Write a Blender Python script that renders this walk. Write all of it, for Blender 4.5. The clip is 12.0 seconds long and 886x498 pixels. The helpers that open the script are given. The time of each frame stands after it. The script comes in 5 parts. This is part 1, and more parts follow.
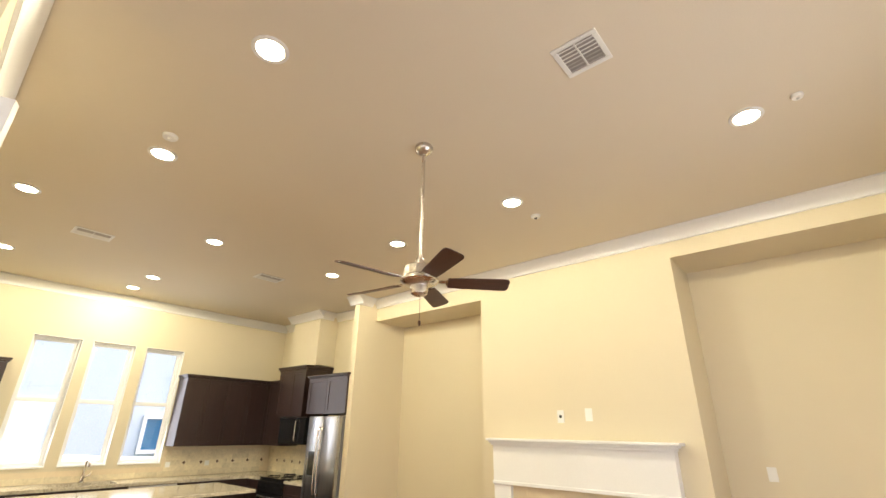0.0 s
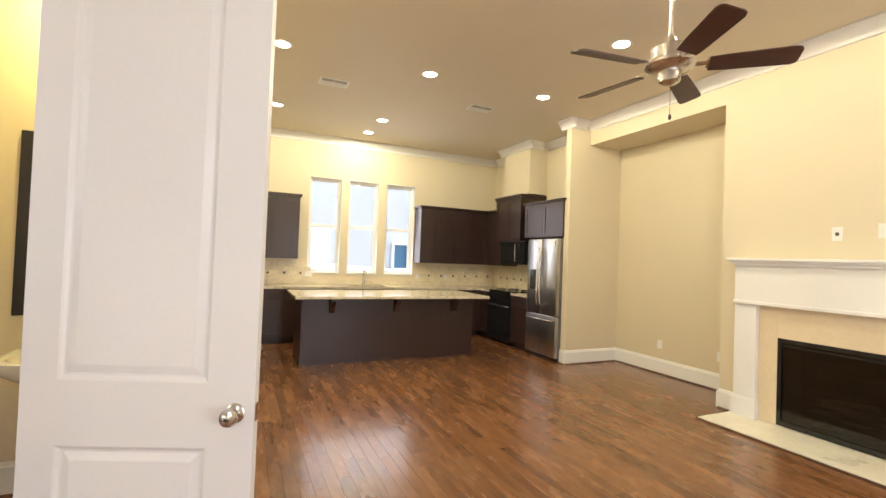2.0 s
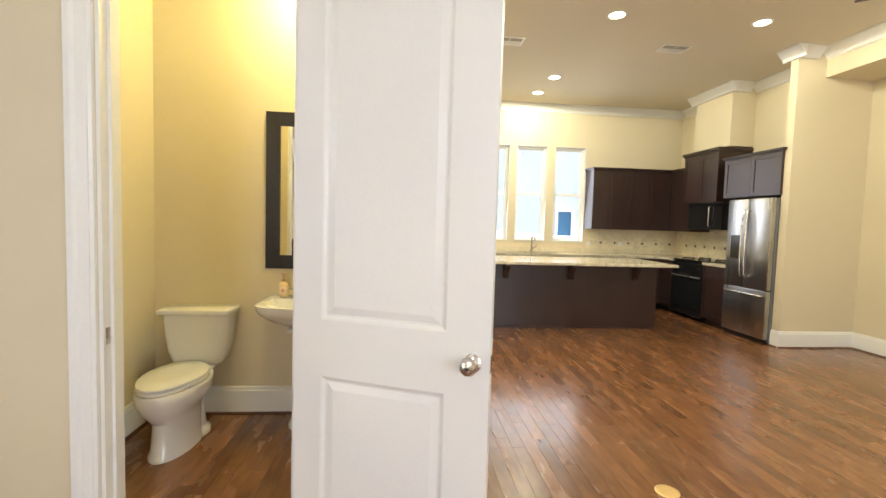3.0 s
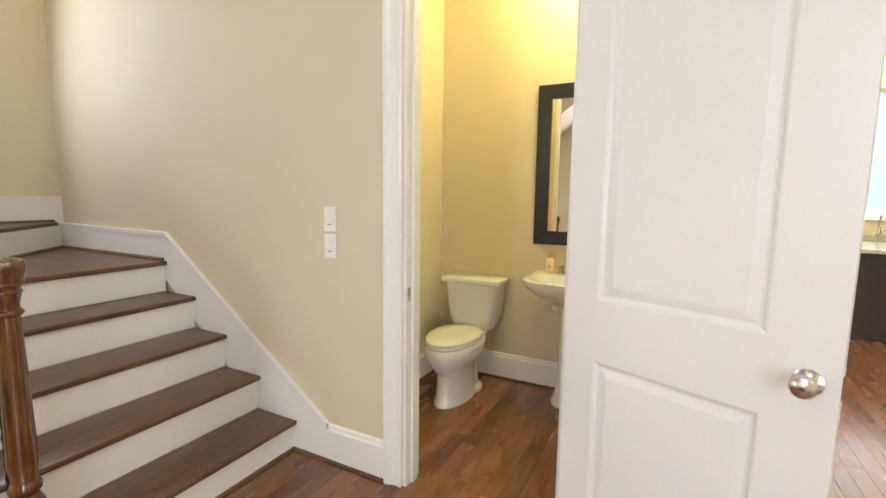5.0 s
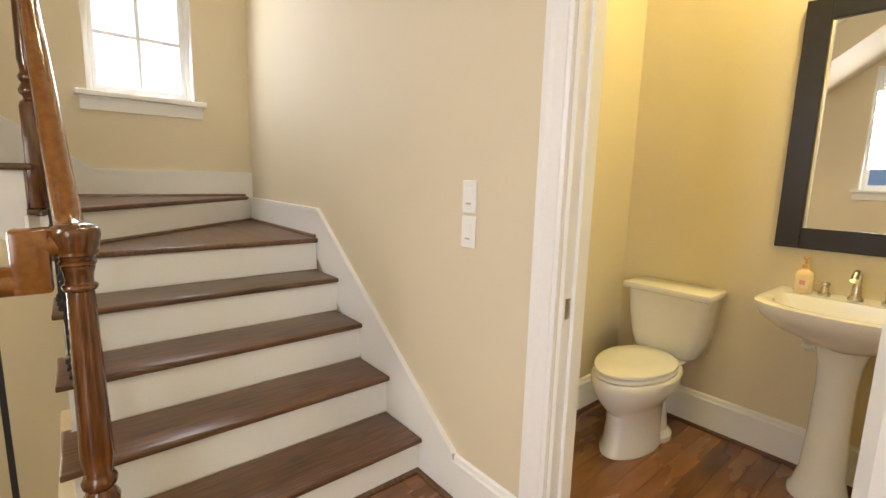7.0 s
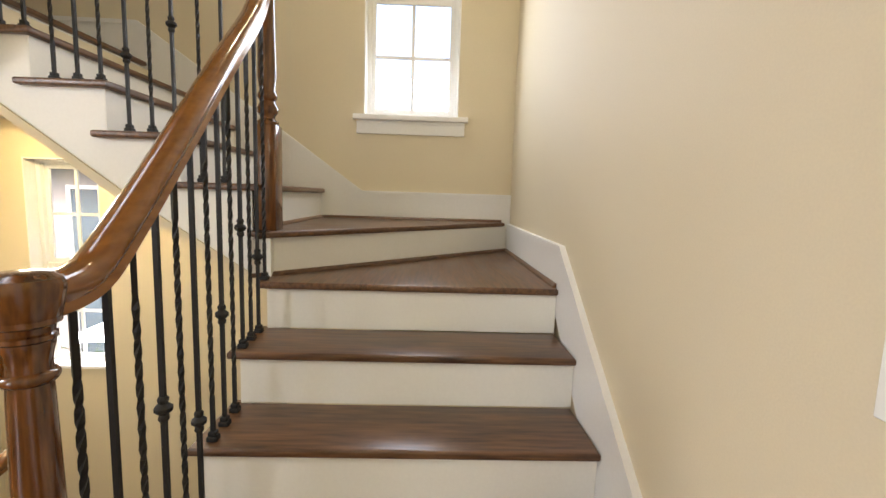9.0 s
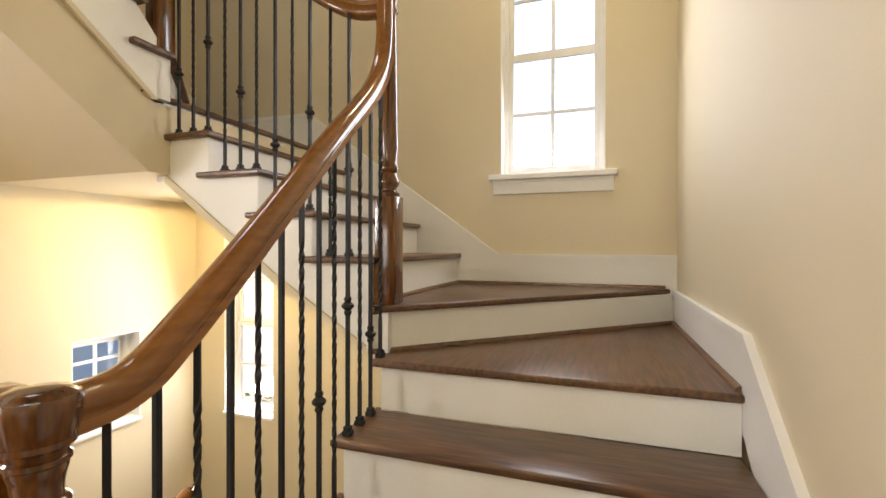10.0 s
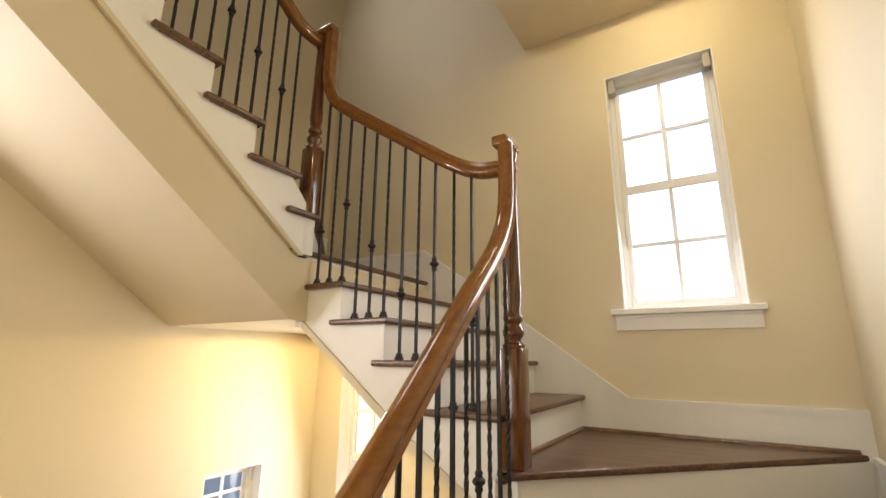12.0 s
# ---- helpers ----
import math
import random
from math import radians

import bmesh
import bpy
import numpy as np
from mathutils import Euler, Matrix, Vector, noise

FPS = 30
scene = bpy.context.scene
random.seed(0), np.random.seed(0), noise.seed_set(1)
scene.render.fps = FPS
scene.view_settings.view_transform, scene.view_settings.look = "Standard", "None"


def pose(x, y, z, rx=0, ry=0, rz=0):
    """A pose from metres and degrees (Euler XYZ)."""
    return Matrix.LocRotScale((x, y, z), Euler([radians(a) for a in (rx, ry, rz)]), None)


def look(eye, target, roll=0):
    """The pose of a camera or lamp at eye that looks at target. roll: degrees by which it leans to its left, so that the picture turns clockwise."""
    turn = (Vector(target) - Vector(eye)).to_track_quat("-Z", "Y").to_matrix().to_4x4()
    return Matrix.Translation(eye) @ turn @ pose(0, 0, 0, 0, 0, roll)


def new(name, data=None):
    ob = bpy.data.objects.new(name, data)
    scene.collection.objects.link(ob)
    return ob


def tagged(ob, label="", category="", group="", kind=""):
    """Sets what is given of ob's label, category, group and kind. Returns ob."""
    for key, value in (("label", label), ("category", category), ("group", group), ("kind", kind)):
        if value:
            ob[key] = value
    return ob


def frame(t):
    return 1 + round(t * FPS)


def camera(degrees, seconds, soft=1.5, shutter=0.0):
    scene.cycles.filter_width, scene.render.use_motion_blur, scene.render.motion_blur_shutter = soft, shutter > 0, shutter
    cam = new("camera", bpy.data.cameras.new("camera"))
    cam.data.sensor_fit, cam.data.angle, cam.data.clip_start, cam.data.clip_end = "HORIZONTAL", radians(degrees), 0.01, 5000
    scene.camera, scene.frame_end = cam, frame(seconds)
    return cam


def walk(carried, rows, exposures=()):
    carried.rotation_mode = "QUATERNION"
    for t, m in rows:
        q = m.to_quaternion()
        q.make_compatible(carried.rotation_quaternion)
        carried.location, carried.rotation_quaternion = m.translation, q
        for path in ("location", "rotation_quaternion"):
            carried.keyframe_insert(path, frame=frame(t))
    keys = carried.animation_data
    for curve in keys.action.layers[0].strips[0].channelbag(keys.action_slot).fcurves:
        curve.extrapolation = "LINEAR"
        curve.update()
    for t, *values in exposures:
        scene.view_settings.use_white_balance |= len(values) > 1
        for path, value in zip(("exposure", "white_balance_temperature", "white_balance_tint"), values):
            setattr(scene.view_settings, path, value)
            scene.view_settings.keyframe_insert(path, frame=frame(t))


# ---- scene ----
cam = camera(89.7, 12.0)

PATH = [
    (0, (1.45, -2.155, 1.649), (2.846, -0.945, 2.396), 0.8),
    (0.5, (1.465, -2.119, 1.628), (2.834, -0.777, 2.176), 1.1),
    (1, (1.465, -2.064, 1.561), (2.73, -0.565, 1.916), 1.6),
    (1.5, (1.44, -1.998, 1.494), (2.523, -0.331, 1.679), 2.1),
    (2, (1.352, -1.931, 1.451), (2.181, -0.113, 1.492), 2.2),
    (2.5, (1.229, -1.835, 1.418), (1.755, 0.094, 1.357), 1.9),
    (3, (1.122, -1.752, 1.379), (1.303, 0.236, 1.261), 1.7),
    (3.5, (1.103, -1.731, 1.388), (0.892, 0.25, 1.215), 0.9),
    (5.5, (0.952, -1.623, 1.347), (-0.029, 0.1, 1.084), 1.4),
    (6, (0.813, -1.563, 1.346), (-0.238, 0.113, 1.044), 1.9),
    (6.5, (0.857, -1.326, 1.333), (-0.449, 0.153, 1.011), 1.1),
    (7, (0.785, -1.12, 1.293), (-0.734, 0.145, 0.987), 1.5),
    (9, (0.043, -0.541, 1.293), (-1.942, -0.479, 1.056), 1.8),
    (9.5, (-0.118, -0.459, 1.318), (-2.089, -0.772, 1.184), 0.8),
    (10, (-0.217, -0.417, 1.356), (-2.108, -1.073, 1.347), 0.1),
    (10.5, (-0.234, -0.419, 1.417), (-2.046, -1.255, 1.537), 0.7),
    (11, (-0.23, -0.458, 1.476), (-1.975, -1.4, 1.734), 0.8),
    (11.5, (-0.211, -0.493, 1.508), (-1.902, -1.491, 1.892), 0.6),
    (12, (-0.189, -0.511, 1.521), (-1.838, -1.539, 1.995), 0.6),
]
walk(cam, [(t, look(eye, target, roll)) for t, eye, target, roll in PATH], [(0.0, 2.93, 6450, 13), (0.9, 2.84, 6600, 15), (2.5, 2.93, 6500, 12), (3.5, 3.05, 5950, 8), (5.5, 3.03, 6400, 10), (6.5, 3.06, 6750, 12), (9.0, 3.1, 6450, 11), (10.5, 3.06, 7050, 13), (12.0, 3.04, 7100, 13)])

# ---- light ----
world = bpy.data.worlds.new("world")
scene.world = world
world.use_nodes = True
wn = world.node_tree
sky = wn.nodes.new("ShaderNodeTexSky")
sky.sky_type, sky.sun_disc = "NISHITA", False
sky.dust_density, sky.ozone_density = 6.0, 0.6
sky.sun_elevation, sky.sun_rotation = radians(58), radians(90)
wn.links.new(sky.outputs[0], wn.nodes["Background"].inputs[0])
wn.nodes["Background"].inputs[1].default_value = 0.11
sun = new("sun", bpy.data.lights.new("sun", "SUN"))
sun.data.energy, sun.data.angle, sun.data.color = 0.6, radians(12), (1, 0.95, 0.87)
sun.matrix_world = look((0, 0, 0), (-0.53, 0.0, -0.85))
LAMP = 6.6          # watts of one recessed lamp
WARM = (1.0, 0.93, 0.66)
DAY = (0.93, 0.945, 1.0)

# ---- measures ----
CEIL, WX, EAST, COLX, ALC = 3.528, -2.98, 5.985, 5.63, 6.60
KY, SY, HALLC = 6.124, -3.5, 3.78


def TZ(n):
    """Height of the n-th tread above the hall floor."""
    return 0.1907 * n - 0.018 if n > 0 else 0.0


R = 0.187


# ---- small tools ----
def thing(name, at=(0, 0, 0), label="", category="", group="", kind="", turn=0):
    ob = new(name)
    ob.empty_display_size = 0.1
    ob.matrix_world = pose(*at, 0, 0, turn)
    return tagged(ob, label, category, group, kind)


def part(name, bm, material, parent=None, label="", smooth=False, inworld=False):
    bmesh.ops.recalc_face_normals(bm, faces=bm.faces)
    me = bpy.data.meshes.new(name)
    bm.to_mesh(me)
    bm.free()
    if smooth:
        for p in me.polygons:
            p.use_smooth = True
        me.set_sharp_from_angle(angle=radians(38))
    for m in (material if isinstance(material, (list, tuple)) else [material]):
        me.materials.append(m)
    ob = new(name, me)
    if parent is not None:
        ob.parent = parent
        if inworld:
            q, top = Matrix.Identity(4), parent
            while top is not None:
                q, top = top.matrix_parent_inverse @ top.matrix_basis @ q, top.parent
            ob.matrix_parent_inverse = q.inverted()
    return tagged(ob, label) if label else ob


def solid(name, bm, material, label="", category="", kind="structure", group="", smooth=False):
    return tagged(part(name, bm, material, None, "", smooth), label, category, group, kind)


def box(bm, x0, x1, y0, y1, z0, z1, bevel=0.0):
    b = bmesh.new() if bevel else bm
    c = [b.verts.new((x, y, z)) for x in (x0, x1) for y in (y0, y1) for z in (z0, z1)]
    for f in ((0, 1, 3, 2), (4, 6, 7, 5), (0, 4, 5, 1), (2, 3, 7, 6), (0, 2, 6, 4), (1, 5, 7, 3)):
        b.faces.new([c[i] for i in f])
    if bevel:
        bmesh.ops.bevel(b, geom=b.edges[:], offset=bevel, segments=2, affect="EDGES", profile=0.5)
        merge(bm, b)
    return bm


def merge(bm, other):
    me = bpy.data.meshes.new("tmp")
    other.to_mesh(me)
    other.free()
    bm.from_mesh(me)
    bpy.data.meshes.remove(me)


def boxes(*rows, bevel=0.0):
    bm = bmesh.new()
    for r in rows:
        box(bm, *r, bevel=bevel)
    return bm


def prism(bm, poly, axis, a, b):
    """Extrude a 2D polygon along an axis: 'x' takes (y, z), 'y' takes (x, z), 'z' takes (x, y)."""
    put = {"x": lambda p, s: (s, p[0], p[1]), "y": lambda p, s: (p[0], s, p[1]), "z": lambda p, s: (p[0], p[1], s)}[axis]
    lo = [bm.verts.new(put(p, a)) for p in poly]
    hi = [bm.verts.new(put(p, b)) for p in poly]
    bm.faces.new(lo)
    bm.faces.new(hi[::-1])
    for i in range(len(poly)):
        j = (i + 1) % len(poly)
        bm.faces.new((lo[i], lo[j], hi[j], hi[i]))
    return bm


def lathe(bm, profile, seg=20, at=(0, 0, 0), sx=1.0, sy=1.0):
    """Turn (radius, height) pairs round an upright axis."""
    rings = []
    for r, z in profile:
        rings.append([bm.verts.new((at[0] + sx * r * math.cos(2 * math.pi * i / seg), at[1] + sy * r * math.sin(2 * math.pi * i / seg), at[2] + z)) for i in range(seg)])
    for a, b in zip(rings, rings[1:]):
        for i in range(seg):
            j = (i + 1) % seg
            bm.faces.new((a[i], a[j], b[j], b[i]))
    bm.faces.new(rings[0][::-1])
    bm.faces.new(rings[-1])
    return bm


def smooth_path(points, steps=6):
    pts = [Vector(p) for p in points]
    out = []
    for i in range(len(pts) - 1):
        p0, p1, p2, p3 = pts[max(i - 1, 0)], pts[i], pts[i + 1], pts[min(i + 2, len(pts) - 1)]
        for s in range(steps):
            t = s / steps
            out.append(0.5 * ((2 * p1) + (p2 - p0) * t + (2 * p0 - 5 * p1 + 4 * p2 - p3) * t * t + (3 * p1 - p0 - 3 * p2 + p3) * t ** 3))
    out.append(pts[-1])
    return out


def sweep(bm, path, profile, side):
    """Sweep a closed (u, v) profile along a path that lies in a plane across 'side'."""
    n, rings = Vector(side).normalized(), []
    for i, p in enumerate(path):
        t = (path[min(i + 1, len(path) - 1)] - path[max(i - 1, 0)]).normalized()
        up = n.cross(t).normalized()
        rings.append([bm.verts.new(p + n * u + up * v) for u, v in profile])
    k = len(profile)
    for a, b in zip(rings, rings[1:]):
        for i in range(k):
            bm.faces.new((a[i], a[(i + 1) % k], b[(i + 1) % k], b[i]))
    bm.faces.new(rings[0][::-1])
    bm.faces.new(rings[-1])
    return bm


def circle(r, k=10):
    return [(r * math.cos(2 * math.pi * i / k), r * math.sin(2 * math.pi * i / k)) for i in range(k)]


def tube(bm, points, r, side=(0, 1, 0), k=10, steps=6):
    return sweep(bm, smooth_path(points, steps), circle(r, k), side)


# ---- materials ----
def mat(name, colour, rough=0.5, metal=0.0, grain=(40, 0.06), stain=(1.5, 0.06), bump=0.0, stretch=(1, 1, 1), coat=0.0, spread=0.0, dark=None):
    m = bpy.data.materials.new(name)
    m.use_nodes = True
    t, l = m.node_tree, m.node_tree.links
    b = t.nodes["Principled BSDF"]
    b.inputs["Roughness"].default_value, b.inputs["Metallic"].default_value = rough, metal
    b.inputs["Coat Weight"].default_value = coat
    b.inputs["Coat Roughness"].default_value = 0.12
    tc = t.nodes.new("ShaderNodeTexCoord")
    mp = t.nodes.new("ShaderNodeMapping")
    mp.inputs["Scale"].default_value = stretch
    l.new(tc.outputs["Object"], mp.inputs[0])
    vec = mp.outputs[0]
    rnd = None
    if spread:
        oi, ge, ad = t.nodes.new("ShaderNodeObjectInfo"), t.nodes.new("ShaderNodeNewGeometry"), t.nodes.new("ShaderNodeMath")
        l.new(oi.outputs["Random"], ad.inputs[0])
        l.new(ge.outputs["Random Per Island"], ad.inputs[1])
        fr = t.nodes.new("ShaderNodeMath")
        fr.operation = "FRACT"
        l.new(ad.outputs[0], fr.inputs[0])
        rnd = fr.outputs[0]
        off = t.nodes.new("ShaderNodeVectorMath")
        off.operation = "MULTIPLY_ADD"
        off.inputs[1].default_value = (37, 53, 71)
        l.new(rnd, off.inputs[0])
        l.new(vec, off.inputs[2])
        vec = off.outputs[0]
    n1, n2 = t.nodes.new("ShaderNodeTexNoise"), t.nodes.new("ShaderNodeTexNoise")
    n1.inputs["Scale"].default_value, n2.inputs["Scale"].default_value = grain[0], stain[0]
    n1.inputs["Detail"].default_value = 6
    n2.inputs["Detail"].default_value = 4
    l.new(vec, n1.inputs[0])
    l.new(vec, n2.inputs[0])
    lo = dark or [c * 0.45 for c in colour]
    hi = [min(1, c * 1.25) for c in colour] if not dark else colour
    fac = None
    for src, amp in ((n1.outputs[0], grain[1]), (n2.outputs[0], stain[1]), (rnd, spread)):
        if src is None or not amp:
            continue
        mr = t.nodes.new("ShaderNodeMapRange")
        if src is rnd:
            mr.inputs[1].default_value, mr.inputs[2].default_value = 0, 1
        else:
            mr.inputs[1].default_value, mr.inputs[2].default_value = 0.3, 0.7
        mr.inputs[3].default_value, mr.inputs[4].default_value = -amp, amp
        l.new(src, mr.inputs[0])
        if fac is None:
            fac = mr.outputs[0]
        else:
            s = t.nodes.new("ShaderNodeMath")
            l.new(fac, s.inputs[0])
            l.new(mr.outputs[0], s.inputs[1])
            fac = s.outputs[0]
    s = t.nodes.new("ShaderNodeMath")
    s.inputs[1].default_value = 0.6875 if not dark else 0.6
    s.use_clamp = True
    l.new(fac, s.inputs[0])
    mx = t.nodes.new("ShaderNodeMix")
    mx.data_type = "RGBA"
    mx.inputs[6].default_value, mx.inputs[7].default_value = (*lo, 1), (*hi, 1)
    l.new(s.outputs[0], mx.inputs[0])
    l.new(mx.outputs[2], b.inputs["Base Color"])
    rr = t.nodes.new("ShaderNodeMapRange")
    rr.inputs[1].default_value, rr.inputs[2].default_value = 0.3, 0.7
    rr.inputs[3].default_value, rr.inputs[4].default_value = max(0.02, rough * 0.85), min(1, rough * 1.15)
    l.new(n2.outputs[0], rr.inputs[0])
    l.new(rr.outputs[0], b.inputs["Roughness"])
    if bump:
        bp = t.nodes.new("ShaderNodeBump")
        bp.inputs["Strength"].default_value, bp.inputs["Distance"].default_value = bump, 0.002
        l.new(n1.outputs[0], bp.inputs["Height"])
        l.new(bp.outputs[0], b.inputs["Normal"])
    return m


def glow(name, colour, power):
    m = bpy.data.materials.new(name)
    m.use_nodes = True
    b = m.node_tree.nodes["Principled BSDF"]
    b.inputs["Base Color"].default_value = (0.8, 0.8, 0.8, 1)
    b.inputs["Emission Color"].default_value, b.inputs["Emission Strength"].default_value = (*colour, 1), power
    return m


def clear(name, tint=(1, 1, 1), rough=0.0):
    m = bpy.data.materials.new(name)
    m.use_nodes = True
    b = m.node_tree.nodes["Principled BSDF"]
    b.inputs["Base Color"].default_value = (*tint, 1)
    b.inputs["Roughness"].default_value, b.inputs["Transmission Weight"].default_value, b.inputs["IOR"].default_value = rough, 1, 1.45
    return m


PAINT = mat("cream_wall_paint", (0.67, 0.592, 0.428), 0.62, grain=(220, 0.03), stain=(0.7, 0.03), bump=0.12)
CEILING = mat("tan_ceiling_paint", (0.70, 0.63, 0.50), 0.8, grain=(180, 0.03), stain=(0.6, 0.03), bump=0.12)
WHITE = mat("white_trim_paint", (0.84, 0.825, 0.785), 0.38, grain=(90, 0.02), stain=(1.2, 0.03), bump=0.04)
CREAM = mat("cream_riser_paint", (0.89, 0.86, 0.77), 0.4, grain=(90, 0.02), stain=(1.4, 0.04), bump=0.04)
DOORW = mat("white_door_paint", (0.765, 0.755, 0.735), 0.36, grain=(120, 0.02), stain=(1.0, 0.02), bump=0.05)
PLANK = mat("stained_oak_floor", (0.255, 0.110, 0.043), 0.26, grain=(7, 0.2), stain=(1.8, 0.3), bump=0.1, stretch=(5, 1.1, 5), coat=0.25, spread=0.3, dark=(0.10, 0.042, 0.018))
TREADX = mat("dark_stained_tread", (0.17, 0.083, 0.038), 0.34, grain=(8, 0.4), stain=(2, 0.2), bump=0.12, stretch=(9, 0.8, 9), coat=0.12, spread=0.12, dark=(0.042, 0.02, 0.011))
TREADY = mat("dark_stained_tread_cross", (0.17, 0.083, 0.038), 0.34, grain=(8, 0.4), stain=(2, 0.2), bump=0.12, stretch=(0.8, 9, 9), coat=0.12, spread=0.12, dark=(0.042, 0.02, 0.011))
RAIL = mat("varnished_handrail_oak", (0.285, 0.118, 0.025), 0.15, grain=(10, 0.16), stain=(3, 0.1), bump=0.05, stretch=(1.2, 6, 6), coat=0.45, dark=(0.07, 0.018, 0.003))
NEWEL = mat("varnished_newel_oak", (0.145, 0.053, 0.012), 0.16, grain=(10, 0.5), stain=(3, 0.2), bump=0.05, stretch=(7, 7, 0.8), coat=0.5, dark=(0.04, 0.013, 0.004))
IRON = mat("black_wrought_iron", (0.006, 0.0055, 0.0055), 0.62, metal=0.0, grain=(150, 0.3), stain=(10, 0.2), bump=0.3)
SHOE = mat("dark_floor_shoe", (0.09, 0.038, 0.02), 0.4, grain=(20, 0.2))
ESPRESSO = mat("espresso_cabinet_wood", (0.040, 0.018, 0.0135), 0.36, grain=(8, 0.14), stain=(1.5, 0.16), bump=0.05, stretch=(6, 6, 0.6), coat=0.15, dark=(0.016, 0.008, 0.007))
GRANITE = mat("pale_granite", (0.72, 0.66, 0.52), 0.12, grain=(60, 0.45), stain=(9, 0.3), coat=0.5, dark=(0.36, 0.30, 0.22))
STEEL = mat("brushed_steel", (0.46, 0.455, 0.45), 0.3, metal=1.0, grain=(30, 0.10), stain=(2, 0.1), stretch=(9, 9, 0.5))
NICKEL = mat("satin_nickel", (0.62, 0.58, 0.53), 0.26, metal=1.0, grain=(60, 0.05), stain=(4, 0.05))
BLACKG = mat("black_appliance_glass", (0.012, 0.012, 0.013), 0.12, grain=(30, 0.1), stain=(3, 0.2))
SOOT = mat("black_firebox", (0.022, 0.02, 0.018), 0.7, grain=(25, 0.3), stain=(4, 0.3), bump=0.3)
LIMESTONE = mat("cream_fireplace_stone", (0.74, 0.62, 0.43), 0.3, grain=(25, 0.04), stain=(2, 0.05), bump=0.03)
HEARTH = mat("pale_hearth_stone", (0.82, 0.76, 0.62), 0.3, grain=(25, 0.08), stain=(3, 0.1))
TILE = mat("cream_backsplash_tile", (0.74, 0.65, 0.46), 0.32, grain=(30, 0.12), stain=(4, 0.12), spread=0.1)
ACCENT = mat("brown_accent_tile", (0.12, 0.07, 0.045), 0.3, grain=(40, 0.2))
BLADE = mat("walnut_fan_blade", (0.06, 0.021, 0.014), 0.45, grain=(10, 0.25), stretch=(1, 6, 6), coat=0.06)
PORCELAIN = mat("white_porcelain", (0.86, 0.85, 0.80), 0.1, grain=(40, 0.01), stain=(2, 0.02), coat=0.5)
PLASTIC = mat("white_plastic", (0.82, 0.80, 0.76), 0.35, grain=(60, 0.01), stain=(4, 0.02))
BLACKF = mat("black_mirror_frame", (0.012, 0.009, 0.008), 0.4, grain=(30, 0.2), stain=(4, 0.2))
MIRROR = mat("mirror_glass", (0.88, 0.89, 0.88), 0.01, metal=1.0, grain=(5, 0.0), stain=(2, 0.01))
SLOT = mat("dark_slot", (0.03, 0.03, 0.03), 0.6)
GREYV = mat("grey_vent_slat", (0.42, 0.40, 0.37), 0.5)
BRASS = mat("brass_cover", (0.75, 0.52, 0.22), 0.4, metal=0.5, grain=(40, 0.1))
SOAP = mat("amber_soap", (0.84, 0.64, 0.40), 0.2, coat=0.4)
PUMP = mat("orange_pump", (0.62, 0.36, 0.17), 0.35)
LABEL = mat("pale_label", (0.8, 0.66, 0.5), 0.5)
PINK = mat("pink_mark", (0.7, 0.3, 0.3), 0.5)
GLASS = clear("window_glass")
LENS = glow("lamp_lens", WARM, 6)
VINYL = mat("white_vinyl", (0.80, 0.80, 0.79), 0.35, grain=(60, 0.01), stain=(3, 0.02))
SIDING = mat("pale_blue_grey_stucco", (0.55, 0.615, 0.68), 0.8, grain=(30, 0.08), stain=(1, 0.06), bump=0.2)
BRICK = mat("pale_brick", (0.36, 0.33, 0.32), 0.85, grain=(30, 0.1), stain=(2, 0.1), spread=0.15)
BLUEW = mat("blue_window_glass", (0.05, 0.17, 0.31), 0.1, grain=(10, 0.1))
GREYW = mat("grey_window_glass", (0.10, 0.13, 0.16), 0.1, grain=(10, 0.1))
BLUESIDE = mat("blue_grey_siding", (0.10, 0.17, 0.28), 0.7, grain=(30, 0.1), stain=(1, 0.1))
ROOF = mat("grey_shingle", (0.16, 0.155, 0.15), 0.9, grain=(30, 0.2))
GRASS = mat("lawn", (0.045, 0.06, 0.03), 0.9, grain=(30, 0.3), stain=(0.6, 0.2))
LEAF = mat("leaf", (0.07, 0.13, 0.035), 0.6, grain=(20, 0.3), spread=0.3)
BARK = mat("bark", (0.14, 0.10, 0.07), 0.9, grain=(20, 0.3), bump=0.5)

# ---- large structure ----
def wall(name, axis, a, b, s0, s1, z0, z1, holes=(), material=None, label="cream painted wall"):
    """A wall between a and b on its thin axis, from s0 to s1 along it, with openings cut through."""
    bm = bmesh.new()
    ss = sorted({s0, s1, *[h[0] for h in holes], *[h[1] for h in holes]})
    zz = sorted({z0, z1, *[h[2] for h in holes], *[h[3] for h in holes]})
    for i in range(len(ss) - 1):
        for j in range(len(zz) - 1):
            sm, zm = (ss[i] + ss[i + 1]) / 2, (zz[j] + zz[j + 1]) / 2
            if any(h[0] < sm < h[1] and h[2] < zm < h[3] for h in holes):
                continue
            if axis == "x":
                box(bm, a, b, ss[i], ss[i + 1], zz[j], zz[j + 1])
            else:
                box(bm, ss[i], ss[i + 1], a, b, zz[j], zz[j + 1])
    bmesh.ops.remove_doubles(bm, verts=bm.verts, dist=1e-5)
    return solid(name, bm, material or PAINT, label, "wall")


